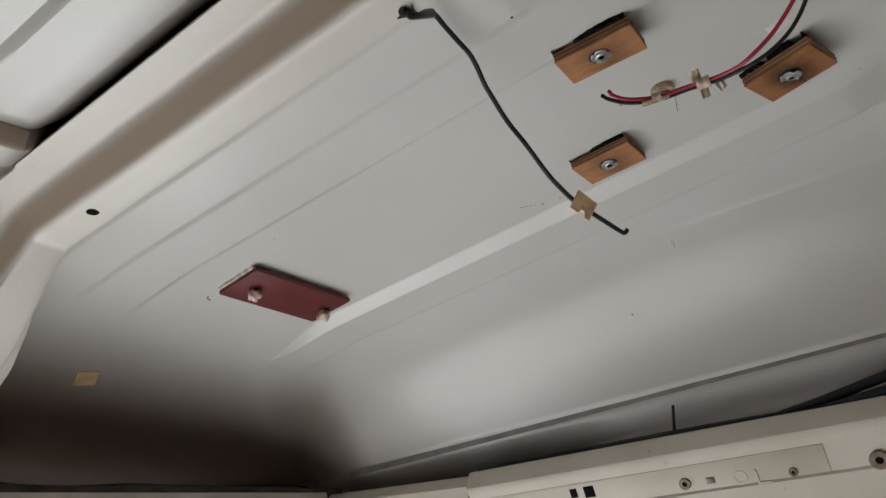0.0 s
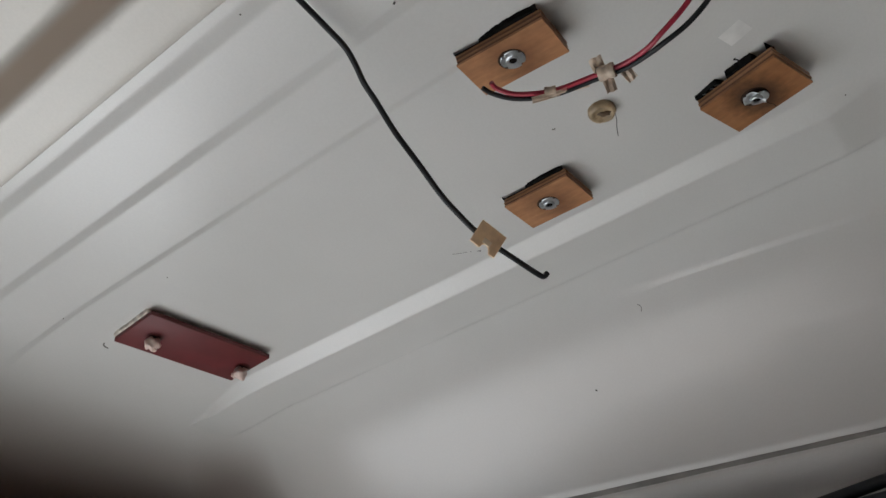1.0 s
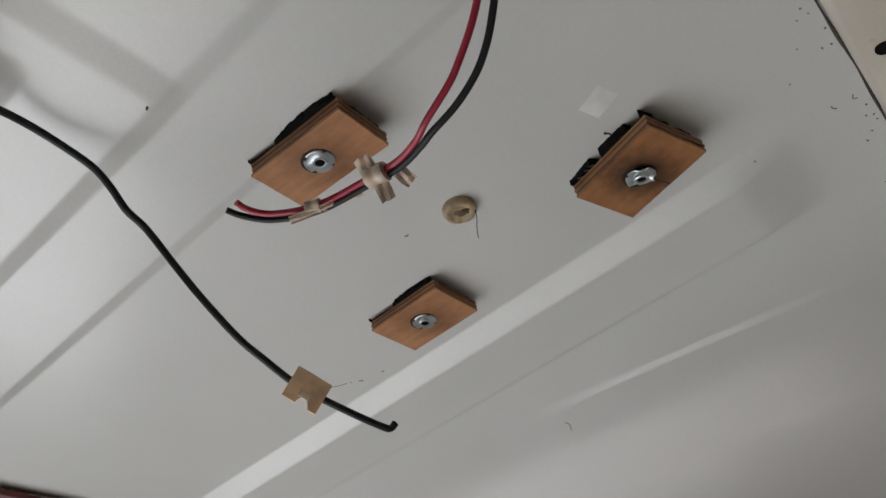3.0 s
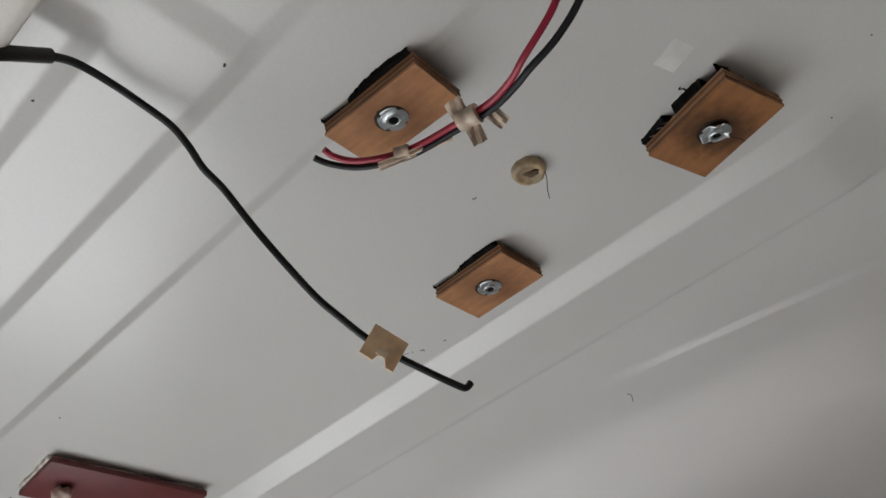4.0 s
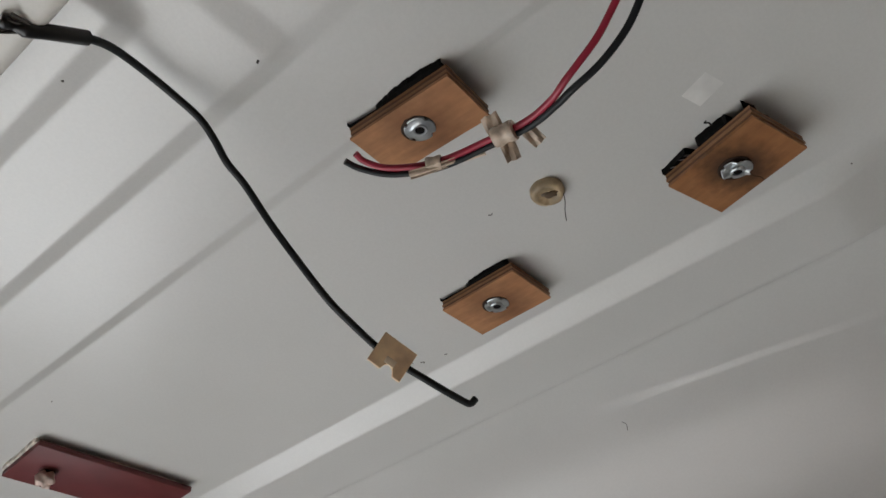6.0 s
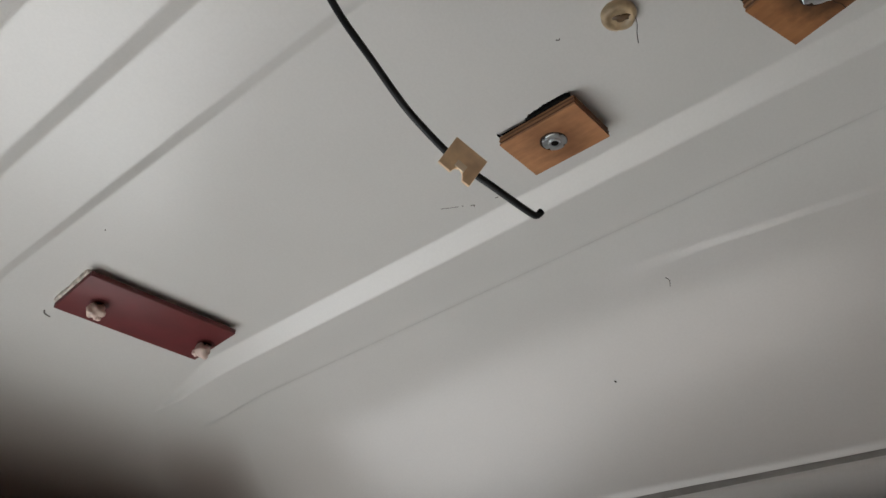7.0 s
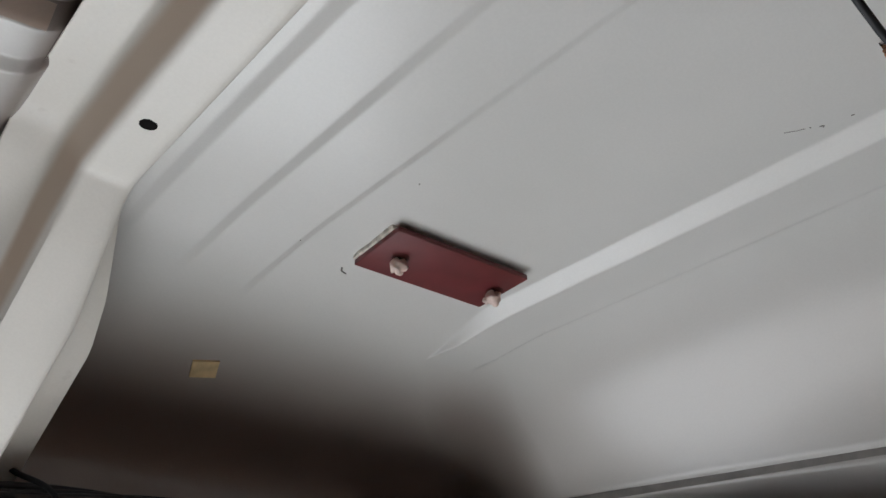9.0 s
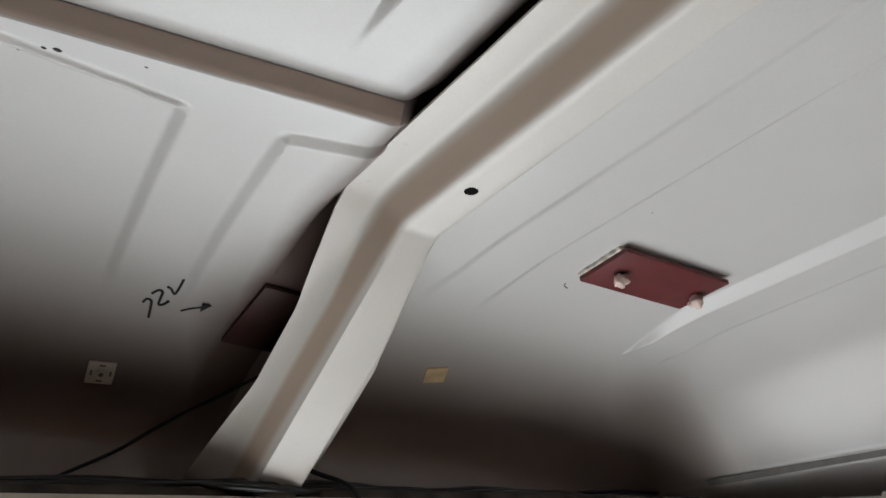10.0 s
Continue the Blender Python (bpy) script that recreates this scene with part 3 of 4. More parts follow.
def ply_block(x, y, z, tilt, lean, turn, sx, sy, ply, pad, middle, reach, seed, notch=None):
    """A plywood block glued to the roof with black mastic; local z points down, away from the roof."""
    th = thing("plywood_block", pose(x, y, z, tilt, lean, turn) @ pose(0, 0, 0, 180), "brown plywood block glued to the roof with black mastic", "wooden block", "blocks on the roof")
    rnd = random.Random(seed)
    layers = 5
    t = ply / layers
    for i in range(layers):
        g = 0.0004 * (i % 2) + rnd.uniform(0, 0.0004)
        b = box(-sx / 2 + g, sx / 2 - g, -sy / 2 + g, sy / 2 - g, -t * (i + 1), -t * i - 0.00002)
        bmesh.ops.subdivide_edges(b, edges=b.edges[:], cuts=7, use_grid_fill=True)
        for v in b.verts:
            k = noise.noise_vector(v.co * 150 + Vector((seed, i, 0)))
            v.co += Vector((k.x * 0.0004, k.y * 0.0004, 0))
        part("ply_layer", b, ((PLY_SOILED if seed == 2 else PLY_FACE) if i == 0 else PLY_DARK if i % 2 else PLY_LIGHT), th)
    # ragged black mastic squeezed out behind the board
    top = roof_z(x, y) - z + 0.003
    outline = []
    for k in range(61):
        v = -0.5 + k / 60
        grow = pad * max(0, 1 - ((v - middle) / reach) ** 2) ** 0.7
        grow += 0.0008 * noise.noise(Vector((v * 22, seed, 0))) + 0.0006 * noise.noise(Vector((v * 70, seed, 3)))
        if abs(v - middle) > reach * 0.97:
            grow = -0.012
        if notch is not None and abs(v - notch) < 0.075:
            grow = min(grow, -0.013 + 0.23 * abs(v - notch))
        outline.append((-sx / 2 - grow, v * sy * 0.94))
    for x0, y0, x1, y1, n in ((-sx / 2, sy / 2, sx / 2, sy / 2, 20), (sx / 2, sy / 2 - 0.004, sx / 2, -sy / 2, 20), (sx / 2 - 0.004, -sy / 2, -sx / 2, -sy / 2, 20)):
        for k in range(n):
            a = k / n
            inset = 0.004 + 0.002 * noise.noise(Vector((a * 9, seed, x0 * 50))) if x0 > 0 else 0.0042 + 0.0022 * noise.noise(Vector((a * 7, seed, 8)))
            px, py = x0 + (x1 - x0) * a, y0 + (y1 - y0) * a
            outline.append((px - (inset if x0 > 0 else 0), py - (inset if x0 < 0 else 0)))
    low = [(px, py, -ply + 0.0003) for px, py in outline]
    mid = [(px + 0.0006 * noise.noise(Vector((px * 300, py * 300, seed))), py, -(ply + top) / 2) for px, py in outline]
    high = [(px * 0.97, py * 0.98, -top) for px, py in outline]
    bm = sheet([low, mid, high], True)
    face = [v for v in bm.verts if abs(v.co.z + ply - 0.0003) < 1e-6]
    bm.verts.ensure_lookup_table()
    bmesh.ops.contextual_create(bm, geom=face)
    part("mastic", bm, PAD_BLACK, th, "ragged black mastic")
    return th


def tee_nut(th, r, tilt=0.0, lift=0.0, barrel=0.0019, prongs=False):
    """A tee nut let into the face, with a torn dark rim round it."""
    rim = [[((r * q + 0.0007 * noise.noise(Vector((math.cos(a) * 4, math.sin(a) * 4, th.location.x * 50)))) * math.cos(a) - 0.0009, (r * q) * math.sin(a) - 0.0007, z)
            for a in (2 * math.pi * k / 40 for k in range(40))] for q, z in ((1.09, 0.00004), (1.07, 0.0004), (0.9, 0.0002), (0.4, 0.0002))]
    part("torn_rim", sheet(rim, True), PLY_RIM, th, "dark torn wood round the nut")
    rows = []
    for q, z in ((0.0030, 0.0004), (0.0032, barrel), (0.0043, barrel + 0.0002), (0.0049, barrel - 0.0003), (0.0054, 0.0013), (0.95, 0.0012), (1.0, 0.0009), (1.0, 0.0002)):
        row = []
        for k in range(48):
            a = 2 * math.pi * k / 48
            rr = q if q < 0.1 else r * q
            if q > 0.1 and min(abs((a - b + math.pi) % (2 * math.pi) - math.pi) for b in (0.5, 2.0, 3.6, 5.2)) < 0.13:
                rr *= 0.84
            bent = 0.0022 * max(0, math.sin(3 * a + 0.6)) ** 3 if prongs and q in (0.95, 1.0) else 0
            row.append((rr * math.cos(a), rr * math.sin(a), z + bent))
        rows.append(row)
    nut = part("tee_nut", moved(sheet(rows, True), pose(0, 0, lift, tilt, tilt * 0.6, 0)), ZINC, th, "zinc plated tee nut", angle=30)
    part("bore", moved(disc(0.0031, 0.0003, 18), pose(0, 0, barrel - 0.0004 + lift, tilt, tilt * 0.6, 0)), HOLE_DARK, nut)
    return nut


block_a = ply_block(0.6765, 0.2985, 1.8832, 2.4, -4, 2.0, 0.0435, 0.0762, 0.0108, 0.0036, 0.16, 0.40, 1)
block_b = ply_block(0.8490, 0.1663, 1.8838, 4.0, 0, -17.5, 0.0534, 0.0746, 0.0112, 0.0026, -0.14, 0.44, 2, -0.14)
block_c = ply_block(0.8580, 0.3755, 1.8900, 2.0, -1.5, -1.8, 0.0505, 0.0712, 0.0092, 0.0030, 0.18, 0.34, 3)
tee_nut(block_a, 0.0098)
tee_nut(block_b, 0.0104, 7, 0.0006, 0.0034, True)
tee_nut(block_c, 0.0098, barrel=0.0024)
# a crack and a curl of mastic on the second block
part("crack", tube([(0.010, 0.002, 0), (0.016, 0.001, 0), (0.021, 0.0025, 0), (0.0262, 0.002, 0)], 0.00035, 6), PLY_RIM, block_b)
part("mastic_curl", tube([(-0.0300, 0.0100, -0.016), (-0.0335, 0.0112, -0.015), (-0.0365, 0.0098, -0.0145), (-0.0372, 0.0120, -0.0142)], lambda t: 0.0007 - 0.0003 * t, 6), PAD_BLACK, block_b)

# red plate
plate = thing("red_plate", pose(0.8030, 0.8435, 1.8905, 180, 0, -4.5), "dark red painted board bolted to the roof", "board")
board = box(-0.0815, 0.0815, -0.0397, 0.0397, -0.0062, 0, 0.0012)
part("board", board, RED_PLATE, plate)
bed = box(-0.0832, 0.0790, -0.0400, 0.0310, -0.0125, -0.0063, 0.001)
bmesh.ops.subdivide_edges(bed, edges=bed.edges[:], cuts=6, use_grid_fill=True)
for v in bed.verts:
    v.co += noise.noise_vector(v.co * 130) * 0.0016
part("glue_bed", bed, GLUE_GREY, plate, "grey foam and glue bed")
for x, y, s in ((-0.0535, -0.0035, 1), (0.0675, -0.0015, 2)):
    part("bolt", moved(disc(0.0042, 0.0085, 16, 0.0006), pose(x, y, 0.0085)), STEEL_DARK, plate, "dark bolt end")
    cap = lumpy(0.0086, s, (1.0, 0.92, 1.0), 0.45, 1.9)
    part("putty_cap", moved(cap, pose(x + 0.001, y, 0.0080)), PUTTY, plate, "pale lump of putty over a bolt", 85)
    part("putty_lobe", moved(lumpy(0.0046, s + 4, (1, 1, 0.9), 0.4), pose(x + (0.005 if s == 1 else -0.004), y - 0.005, 0.0105)), PUTTY, plate, "", 85)
    part("stain", moved(disc(0.0095, 0.0002, 26), pose(x + 0.002, y + 0.002, 0.00025)), RED_STAIN, plate, "dark stain round a bolt")

# antenna cable with its pad
aerial = thing("aerial_cable", pose(0, 0, 0), "black aerial cable hanging from the roof bow", "cable")
line = [(0.488, 0.371, 1.850), (0.501, 0.371, 1.860), (0.516, 0.375, 1.872), (0.537, 0.380, 1.879), (0.559, 0.382, 1.879), (0.577, 0.382, 1.875), (0.590, 0.384, 1.869), (0.603, 0.387, 1.861),
        (0.619, 0.390, 1.857), (0.640, 0.390, 1.840), (0.658, 0.385, 1.819), (0.682, 0.383, 1.801), (0.699, 0.382, 1.793), (0.724, 0.376, 1.778), (0.752, 0.3655, 1.7655), (0.776, 0.3595, 1.7595),
        (0.7815, 0.3575, 1.7590), (0.7838, 0.3550, 1.7622)]
part("cable", tube(line, 0.0023), BLACK, aerial)
part("sleeve", tube([(0.466, 0.376, 1.840), (0.476, 0.3745, 1.8425), (0.486, 0.372, 1.8485), (0.5025, 0.371, 1.8612)], lambda t: 0.0030 + 0.0006 * math.sin(23 * t) if t < 0.30 else 0.0040), CABLE_BLACK, aerial, "black heat shrink sleeve")
for k in range(5):
    part("braid_strand", tube([(0.480, 0.3735 + 0.0008 * (k - 2), 1.8440), (0.474, 0.3745 + 0.0022 * (k - 2), 1.8420), (0.468, 0.3750 + 0.0030 * (k - 2) + 0.001 * (k % 2), 1.8400 - 0.0006 * k)], 0.0009, 6, 4), STEEL_DARK, aerial, "frayed grey cable screen")
turned = Matrix(((0.845, -0.232, 0.482), (-0.293, 0.554, 0.780), (-0.448, -0.800, 0.399))).to_4x4()
pad_at = Matrix.Translation((0.7265, 0.3735, 1.7745)) @ turned


def pad_mesh(sx, sy, t, bite=True):
    """A square of stiff foam with a piece torn from one edge."""
    pts = [(-sx, -sy), (sx, -sy), (sx, sy), (sx * 0.55, sy)]
    if bite:
        pts += [(sx * 0.34, sy * 0.62), (sx * 0.10, sy * 0.50), (-sx * 0.12, sy * 0.66), (-sx * 0.22, sy * 1.02)]
    pts.append((-sx, sy * 0.98))
    bm = bmesh.new()
    f = bm.faces.new([bm.verts.new((x, y, 0)) for x, y in pts])
    up = bmesh.ops.extrude_face_region(bm, geom=[f])["geom"]
    bmesh.ops.translate(bm, vec=(0, 0, t), verts=[v for v in up if isinstance(v, bmesh.types.BMVert)])
    bmesh.ops.bevel(bm, geom=bm.edges[:], offset=0.0003, segments=1, affect="EDGES")
    return bm


part("mount_pad", moved(pad_mesh(0.0118, 0.0102, 0.0022), pad_at @ pose(0, 0, -0.0045)), PAD_TAN, aerial, "yellowed square adhesive cable pad")
# pale bit of foam at the pad's torn edge
part("pale_foam", moved(box(-0.0035, 0.0035, -0.0022, 0.0022, -0.0006, 0.0006, 0.0003), pad_at @ pose(0.0005, 0.0035, -0.0046)), PAD_PALE, aerial)

# power lead
lead = thing("power_lead", pose(0, 0, 0), "loose red and black power lead hanging from the roof", "cable")
line = [(0.604, 0.282, 1.7860), (0.610, 0.2815, 1.7850), (0.617, 0.274, 1.7805), (0.6245, 0.2595, 1.7770), (0.629, 0.246, 1.7755), (0.632, 0.228, 1.7745), (0.632, 0.206, 1.770), (0.627, 0.190, 1.766),
        (0.6218, 0.1790, 1.7652), (0.6181, 0.1618, 1.7705), (0.6147, 0.1518, 1.7750), (0.6103, 0.1413, 1.7804), (0.6059, 0.1331, 1.7854), (0.6004, 0.1243, 1.7915),
        (0.5913, 0.1138, 1.8013), (0.5849, 0.1079, 1.8079), (0.5782, 0.1030, 1.8148), (0.560, 0.093, 1.836), (0.550, 0.088, 1.860), (0.545, 0.086, 1.895)]
part("red_wire", tube(line, 0.0016), RED_WIRE, lead, "red insulated wire")
black_line = []
for i, (x, y, z) in enumerate(line[:8]):
    k = min(1, max(0, (i - 4) / 5))
    tip = max(0, 1 - i / 2)
    black_line.append((x + 0.0023 - 0.003 * tip, y + 0.0022 - 0.0044 * k + 0.004 * tip, z - 0.0010 - 0.0006 * max(0, i - 5)))
black_line += [(0.6252, 0.1797, 1.7612), (0.6235, 0.1645, 1.7630), (0.6205, 0.1503, 1.7672), (0.6164, 0.1402, 1.7722), (0.6113, 0.1315, 1.7783), (0.6049, 0.1228, 1.7855),
               (0.5960, 0.1135, 1.7951), (0.5872, 0.1060, 1.8046), (0.5782, 0.0997, 1.8148), (0.560, 0.089, 1.836), (0.550, 0.084, 1.860), (0.545, 0.082, 1.895)]
part("black_wire", tube(black_line, 0.0016), BLACK, lead, "black insulated wire")


def wrap(p, q, r, name, label):
    """A band of tape wound round both wires from p to q."""
    p, q = Vector(p), Vector(q)
    return part(name, tube([p, p.lerp(q, 0.5), q], lambda t: r * (1 + 0.06 * math.sin(9 * t)), 14), TAPE, lead, label)


wrap((0.6255, 0.2570, 1.7762), (0.6285, 0.2505, 1.7756), 0.0034, "tape_band", "pale masking tape band")
wrap((0.6312, 0.2225, 1.7718), (0.6325, 0.2125, 1.7705), 0.0046, "tape_wrap", "crumpled pale tape round both wires")


def flap(at, way, width, length, seed, m, label=""):
    """A curled loose end of tape."""
    at, way = Vector(at), Vector(way).normalized()
    side = way.cross(Vector((0.2, 0.3, 1))).normalized()
    lift = side.cross(way)
    rows = []
    for i in range(9):
        t = i / 8
        c = at + way * length * t + lift * (0.003 * math.sin(2.4 * t + seed))
        rows.append([c + side * width * (k / 6 - 0.5) + lift * (0.0007 * math.sin(1.7 * k + seed + 3 * t)) for k in range(7)])
    bm = sheet(rows)
    bmesh.ops.solidify(bm, geom=bm.faces[:], thickness=0.00025)
    return part("tape_flap", bm, m, lead, label)


flap((0.6300, 0.2200, 1.7735), (-0.35, 0.1, 0.9), 0.0080, 0.009, 1, TAPE, "loose end of masking tape")
flap((0.6350, 0.2185, 1.7695), (0.80, 0.30, -0.3), 0.0070, 0.0085, 2, TAPE)
flap((0.6350, 0.2080, 1.7695), (0.80, -0.15, -0.3), 0.0065, 0.0085, 3, TAPE)
flap((0.6230, 0.2650, 1.7752), (0.36, -0.93, -0.08), 0.0042, 0.036, 5, TAPE, "thin strip of masking tape")


def tag(name, rows, m, label):
    """A stiff strip of tape between two edges, slightly buckled."""
    grid = []
    for i in range(9):
        t = i / 8
        a, b = Vector(rows[0]).lerp(Vector(rows[1]), t), Vector(rows[2]).lerp(Vector(rows[3]), t)
        grid.append([a.lerp(b, k / 5) + Vector((0, 0, 0.0005 * math.sin(2.1 * k + 7 * t))) for k in range(6)])
    bm = sheet(grid)
    bmesh.ops.solidify(bm, geom=bm.faces[:], thickness=0.0004)
    return part(name, bm, m, lead, label)


# tape folded over the wires, one half brown and one pale
LEFT = ((0.5938, 0.1150, 1.8015), (0.5789, 0.1014, 1.8176))
FOLD = ((0.5936, 0.1077, 1.7931), (0.5775, 0.0927, 1.8103))
RIGHT = ((0.6010, 0.1031, 1.7960), (0.5852, 0.0852, 1.8125))
tag("tape_inner", (*LEFT, *FOLD), TAPE_BROWN, "brown half of folded tape")
tag("tape_outer", (*FOLD, *RIGHT), TAPE, "pale folded tape")

# ---- small things on the roof and the walls ----


def on_skin(x, y, turn=0.0, below=0.0):
    """A pose on the front bay's skin, z pointing out of it into the room."""
    e = 0.002
    n = Vector(((roof_z(x + e, y) - roof_z(x - e, y)) / (2 * e), (roof_z(x, y + e) - roof_z(x, y - e)) / (2 * e), -1)).normalized()
    a = Vector((math.cos(radians(turn)), math.sin(radians(turn)), 0))
    a = (a - n * a.dot(n)).normalized()
    b = n.cross(a)
    m = Matrix((a, b, n)).transposed().to_4x4()
    return Matrix.Translation(Vector((x, y, roof_z(x, y))) + n * below) @ m


def bay_z(x, y):
    w = min(0.999, max(0, (y - 0.84) / 0.40))
    c = math.sqrt(1 - w * w)
    return 1.874 - 0.15 * (1 - c) - bay_ribs(x, y) * c


def on_bay(x, y, turn=0.0, below=0.0):
    e = 0.002
    n = Vector((0, (bay_z(x, y + e) - bay_z(x, y - e)) / (2 * e), -1)).normalized()
    a = Vector((math.cos(radians(turn)), math.sin(radians(turn)), 0))
    a = (a - n * a.dot(n)).normalized()
    m = Matrix((a, n.cross(a), n)).transposed().to_4x4()
    return Matrix.Translation(Vector((x, y, bay_z(x, y))) + n * below) @ m


# lump of old glue with a hair in it
glue = thing("glue_lump", on_skin(0.792, 0.279), "clear brown lump of old glue with a hair", "glue")
ring = []
for q, z in ((1.0, -0.0004), (1.02, 0.003), (0.90, 0.0055), (0.74, 0.0062), (0.60, 0.0050), (0.45, 0.0042), (0.2, 0.0047), (0.01, 0.0050)):
    ring.append([(0.0122 * q * (1 + 0.07 * noise.noise(Vector((math.cos(a) * 2, math.sin(a) * 2, q * 3)))) * math.cos(a), 0.0122 * q * math.sin(a), z + 0.0007 * noise.noise(Vector((math.cos(a) * 5, math.sin(a) * 5, q * 9))))
                 for a in (2 * math.pi * k / 36 for k in range(36))])
part("lump", sheet(ring, True), GLUE, glue, angle=60)
part("core", moved(lumpy(0.0040, 9, (1.4, 0.8, 0.5), 0.5), pose(0.001, 0.001, 0.0042, 0, 0, 60)), GLUE_DARK, glue, "dark brown core")
part("hair", tube([(0.006, 0.009, 0.003), (0.0068, 0.0085, 0.012), (0.0062, 0.007, 0.021), (0.0066, 0.006, 0.030)], 0.00028, 6), DIRT, glue)

tape = thing("tape_patch", on_skin(0.789, 0.156, -18, 0.0002), "small patch of white tape on the roof", "tape")
part("patch", box(-0.0085, 0.0085, -0.0105, 0.0105, -0.00045, -0.00008, 0.00005, 1), TAPE_WHITE, tape)

pad = thing("foam_pad", on_skin(0.694, 1.135, -19, 0.0), "yellowed square foam pad on the side wall", "foam pad")
part("pad", moved(pad_mesh(0.0150, 0.0135, 0.0028, False), pose(0, 0, 0)), PAD_YELLOW, pad)

mount = thing("cable_mount", on_bay(0.292, 1.195, -8, 0.0), "off-white square adhesive cable tie mount", "cable mount")
part("base", box(-0.0140, 0.0140, -0.0140, 0.0140, 0, 0.0030, 0.0010), PLASTIC_WHITE, mount)
hub = part("hub", moved(disc(0.0062, 0.0028, 24, 0.0008), pose(0, 0, 0.0057)), PLASTIC_WHITE, mount)
for k in range(4):
    a = radians(90 * k)
    part("slot", moved(box(-0.0030, 0.0030, -0.0011, 0.0011, 0, 0.0004, 0.0001, 1), pose(0.0098 * math.cos(a), 0.0098 * math.sin(a), 0.0029, 0, 0, 90 * k + 90)), SLOT_GREY, mount, "dark slot")
part("bore", moved(disc(0.0026, 0.0003, 18), pose(0, 0, 0.00585)), SLOT_GREY, hub)

dark = thing("brown_plate", on_bay(0.447, 1.072, 0, 0.0), "dark brown painted board fixed beside the pillar", "board")
part("board", box(-0.052, 0.052, -0.056, 0.056, 0.001, 0.007, 0.0012), BROWN_PLATE, dark)

# handwriting on the wall
note = thing("wall_note", pose(0, 0, 0), "handwritten black 12V with an arrow", "writing")


def stroke(name, pts, r=0.0014):
    """A felt-pen stroke laid on the wall of the rear bay."""
    line = []
    for p in spline([(x, y, 0) for x, y in pts], 6):
        q = on_bay(p.x, p.y, 0, 0.0003)
        line.append(q.translation)
    return part(name, tube(line, r, 6, raw=True), INK, note)


stroke("digit_1", [(0.2985, 1.098), (0.3005, 1.092), (0.3055, 1.094), (0.3085, 1.104), (0.3115, 1.117)])
stroke("digit_2", [(0.3020, 1.083), (0.3065, 1.076), (0.3110, 1.078), (0.3125, 1.088), (0.3140, 1.096), (0.3185, 1.094), (0.3215, 1.088)])
stroke("letter_v", [(0.3120, 1.068), (0.3165, 1.070), (0.3225, 1.076), (0.3235, 1.065), (0.3225, 1.052)])
stroke("arrow_shaft", [(0.3375, 1.096), (0.3450, 1.089), (0.3510, 1.085), (0.3580, 1.080)], 0.0013)
head = bmesh.new()
head.faces.new([head.verts.new(on_bay(x, y, 0, 0.0012).translation) for x, y in ((0.3625, 1.0750), (0.3520, 1.0735), (0.3535, 1.083), (0.3555, 1.090))])
bmesh.ops.solidify(head, geom=head.faces[:], thickness=0.0006)
part("arrow_head", head, INK, note)

# cables along the ledge
rnd = random.Random(4)
for k in range(6):
    y0 = 1.186 + 0.0075 * k
    pts = []
    for i in range(24):
        x = -0.5 + i * 0.073
        y = y0 + 0.004 * math.sin(i * 0.9 + k * 2) + rnd.uniform(-0.002, 0.002)
        near = math.exp(-((x - 0.46) / 0.10) ** 2)
        y -= (y - 1.100 - 0.005 * k) * near
        pts.append((x, y, ledge_z(x, y) - 0.006 - 0.010 * near + 0.0035 * (k % 3) + 0.003 * math.sin(i * 1.7 + k)))
    run = thing("ledge_cable", pose(0, 0, 0), "glossy black cable lying along the side ledge", "cable", "cables on the ledge")
    part("cable", tube(pts, rnd.choice((0.0035, 0.0042, 0.003)), 10, 5), CABLE_BLACK, run)
loop = thing("loose_cable", pose(0, 0, 0), "thin dark cable running up the side wall", "cable")
part("cable", tube([(0.10, 1.190, 1.640), (0.18, 1.212, 1.650), (0.248, 1.232, 1.670), (0.287, 1.232, 1.694), (0.328, 1.232, 1.720), (0.364, 1.230, 1.748), (0.397, 1.216, 1.772), (0.427, 1.193, 1.790), (0.463, 1.154, 1.813)], 0.0020, 10), BLACK, loop)
drop = thing("pillar_cable", pose(0, 0, 0), "thin black cable hanging down beside the pillar", "cable")
part("cable", tube([(0.515, 1.17, 1.72), (0.530, 1.15, 1.705), (0.548, 1.12, 1.69), (0.556, 1.10, 1.675), (0.56, 1.09, 1.65)], 0.0028, 10), BLACK, drop)

# ---- the low side: edge of the next roof rail ----
side_rail = thing("side_rail", pose(0, 0, 0), "cream painted roof rail with a bolt hole", "rail")
sec = [(0.0195, 1.900), (0.0185, 1.874), (0.016, 1.871), (0.008, 1.868), (-0.02, 1.862), (-0.04, 1.850), (-0.06, 1.82), (-0.075, 1.78), (-0.08, 1.72)]
part("channel", sheet([[(x, y, z) for y, z in sec] for x in span(0.51, 1.21, 0.05)]), RAIL_PAINT, side_rail, angle=40)
part("hole_liner", moved(disc(0.0056, 0.0006, 22), pose(0.857, 0.006, 1.8672, 180 + 12, 0, 0)), HOLE_DARK, side_rail, "dark bolt hole")
part("sealant", tube([(x, 0.0205 + 0.0005 * math.sin(40 * x), H - 0.0006 - ribs(x, 0.0205)) for x in span(0.51, 1.15, 0.02)], lambda t: 0.0009 + 0.0004 * math.sin(60 * t), 8, 2), DIRT, side_rail, "dark dirty joint")

# ---- marks and dirt on the paint ----


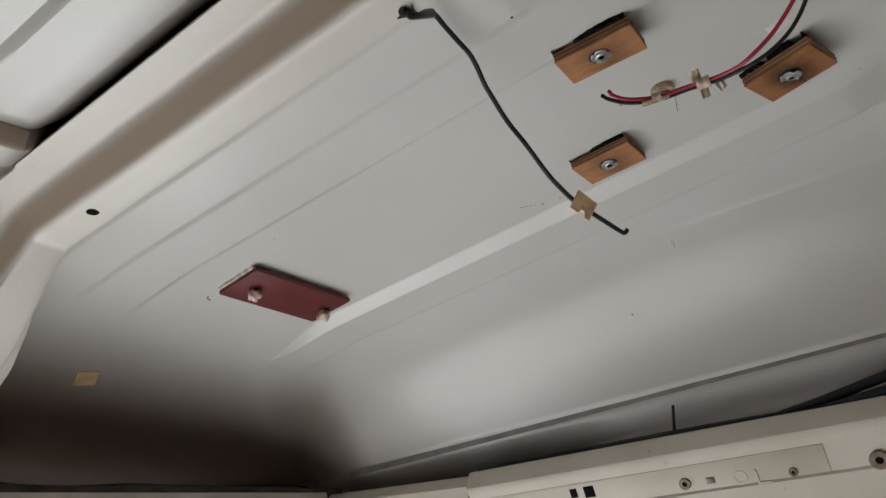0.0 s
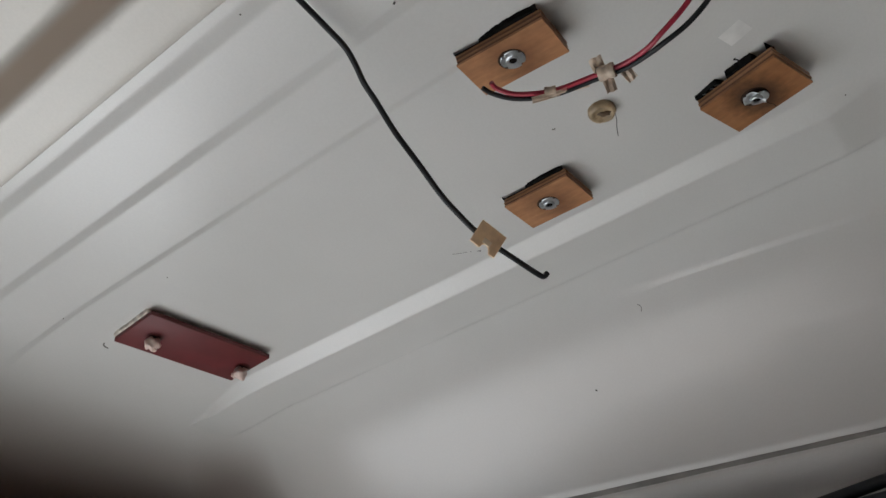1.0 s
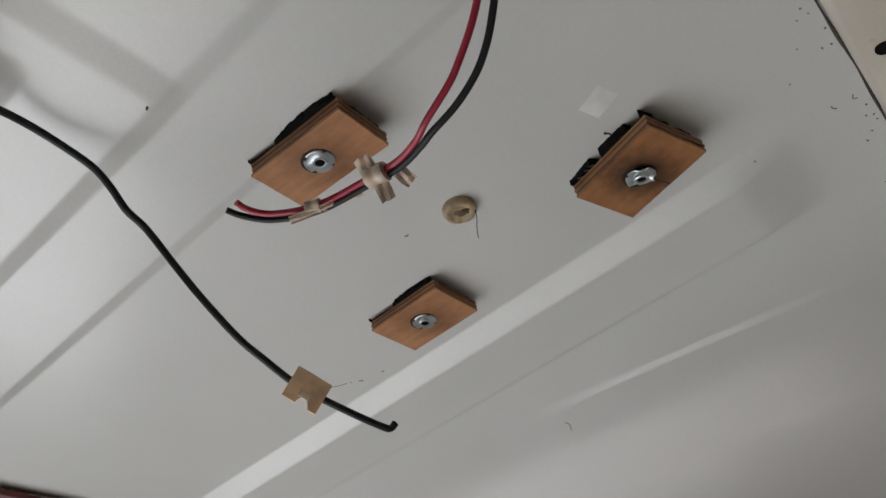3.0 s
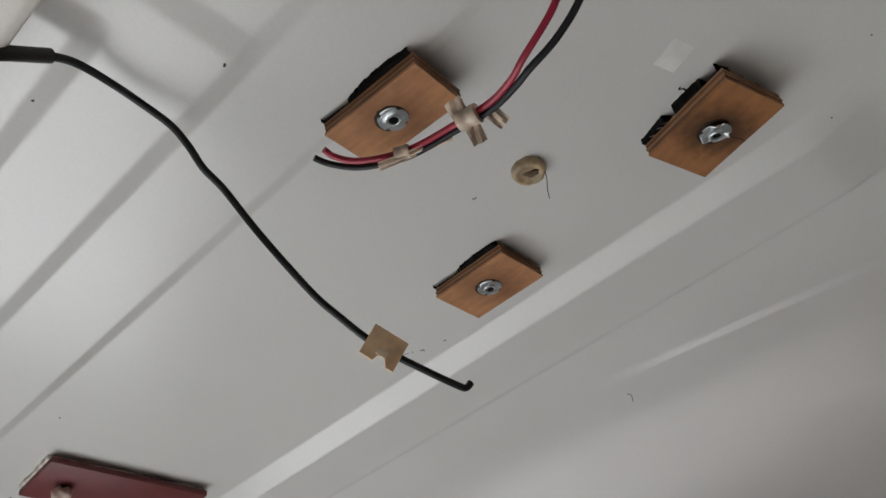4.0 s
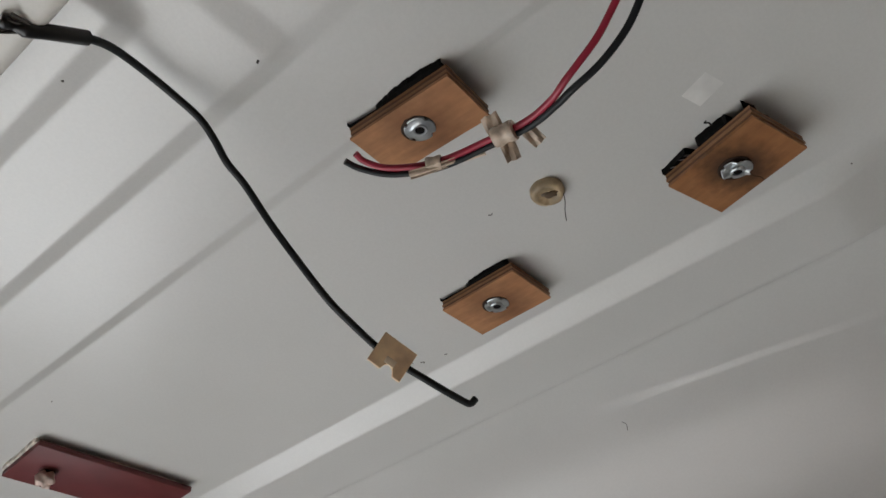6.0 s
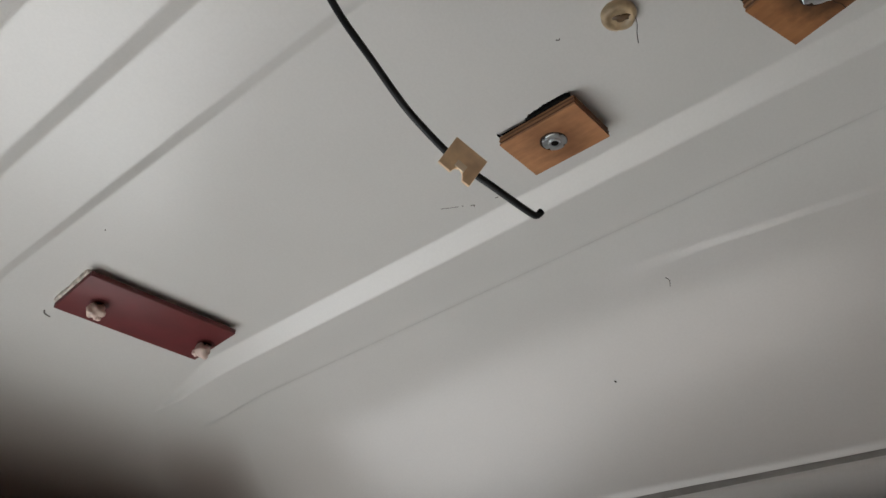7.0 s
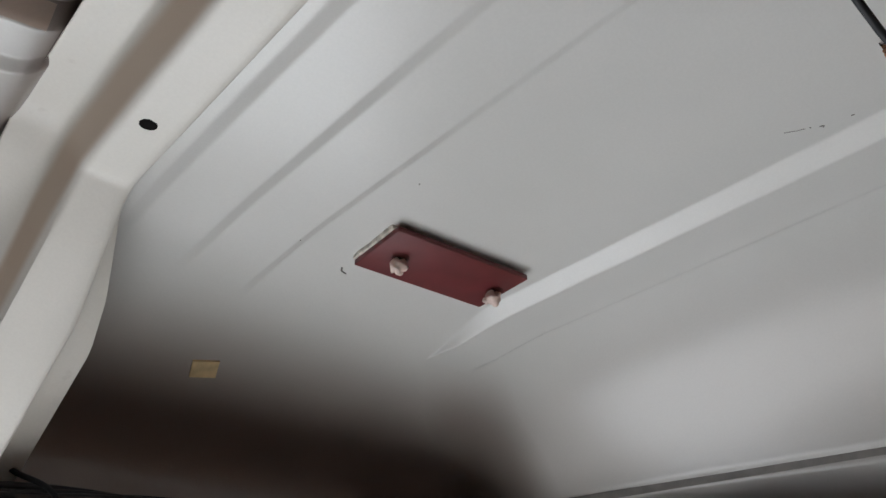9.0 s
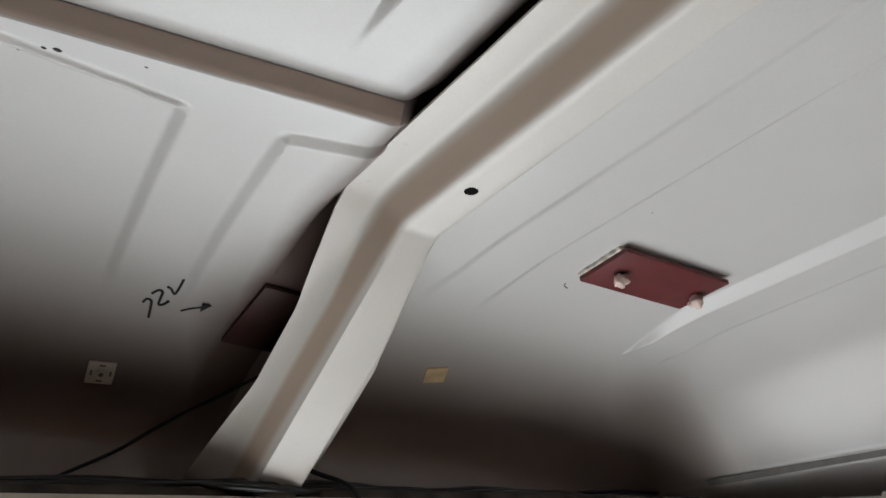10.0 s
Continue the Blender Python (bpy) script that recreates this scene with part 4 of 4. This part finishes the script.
def mark(pts, r, name="scuff", ink=None):
    th = thing(name, on_skin(pts[0][0], pts[0][1]), "small dark scuff on the white paint", "mark", "marks on the roof")
    inv = th.matrix_world.inverted()
    line = [inv @ on_skin(x, y, 0, 0.00005).translation for x, y in pts]
    part("line", tube(line, r, 5, 3), ink or MARK_GREY, th)
    return th


mark([(0.580, 0.337), (0.5812, 0.3365)], 0.0014, ink=DIRT)
mark([(0.783, 0.3245), (0.7845, 0.3225), (0.7835, 0.3215)], 0.0005)
mark([(0.875, 0.506), (0.880, 0.498), (0.883, 0.492)], 0.0003)
mark([(0.884, 0.489), (0.8855, 0.4885)], 0.0004)
mark([(0.889, 0.483), (0.8905, 0.480), (0.892, 0.4815)], 0.0005)
mark([(0.895, 0.460), (0.8958, 0.4575)], 0.0005)
mark([(0.727, 0.914), (0.730, 0.919), (0.737, 0.921)], 0.0009)
mark([(0.695, 0.752), (0.6955, 0.7535)], 0.0006)
mark([(0.661, 0.890), (0.662, 0.891)], 0.0006)
mark([(1.076, 0.391), (1.080, 0.389), (1.086, 0.392)], 0.00035)
mark([(1.144, 0.4945), (1.1455, 0.493)], 0.0011, ink=DIRT)
mark([(0.513, 0.423), (0.514, 0.4235)], 0.0008)
mark([(0.919, 0.106), (0.920, 0.1055)], 0.0006)
rnd = random.Random(11)
for k in range(26):
    x, y = rnd.uniform(0.80, 1.06), 0.024 + abs(rnd.gauss(0, 0.010))
    if k % 3:
        mark([(x, y), (x + rnd.uniform(0.0005, 0.0016), y + rnd.uniform(-0.001, 0.001))], rnd.uniform(0.0004, 0.0009), "dirt_speck")
    else:
        mark([(x, y), (x + rnd.uniform(0.001, 0.004), y + rnd.uniform(-0.002, 0.002)), (x + rnd.uniform(0.002, 0.007), y + rnd.uniform(-0.003, 0.003))], rnd.uniform(0.0003, 0.0007), "dirt_speck")
for x, y, r in ((0.140, 0.812, 0.0022), (0.132, 0.815, 0.0015), (0.196, 0.795, 0.0010), (0.102, 0.83, 0.002), (0.118, 0.826, 0.0012)):
    chip = thing("paint_chip", pose(x, y, 1.8738), "small dark chip in the white paint", "mark", "marks on the roof")
    part("chip", lumpy(r, x * 40, (1.3, 0.8, 0.3), 0.5), DIRT, chip)
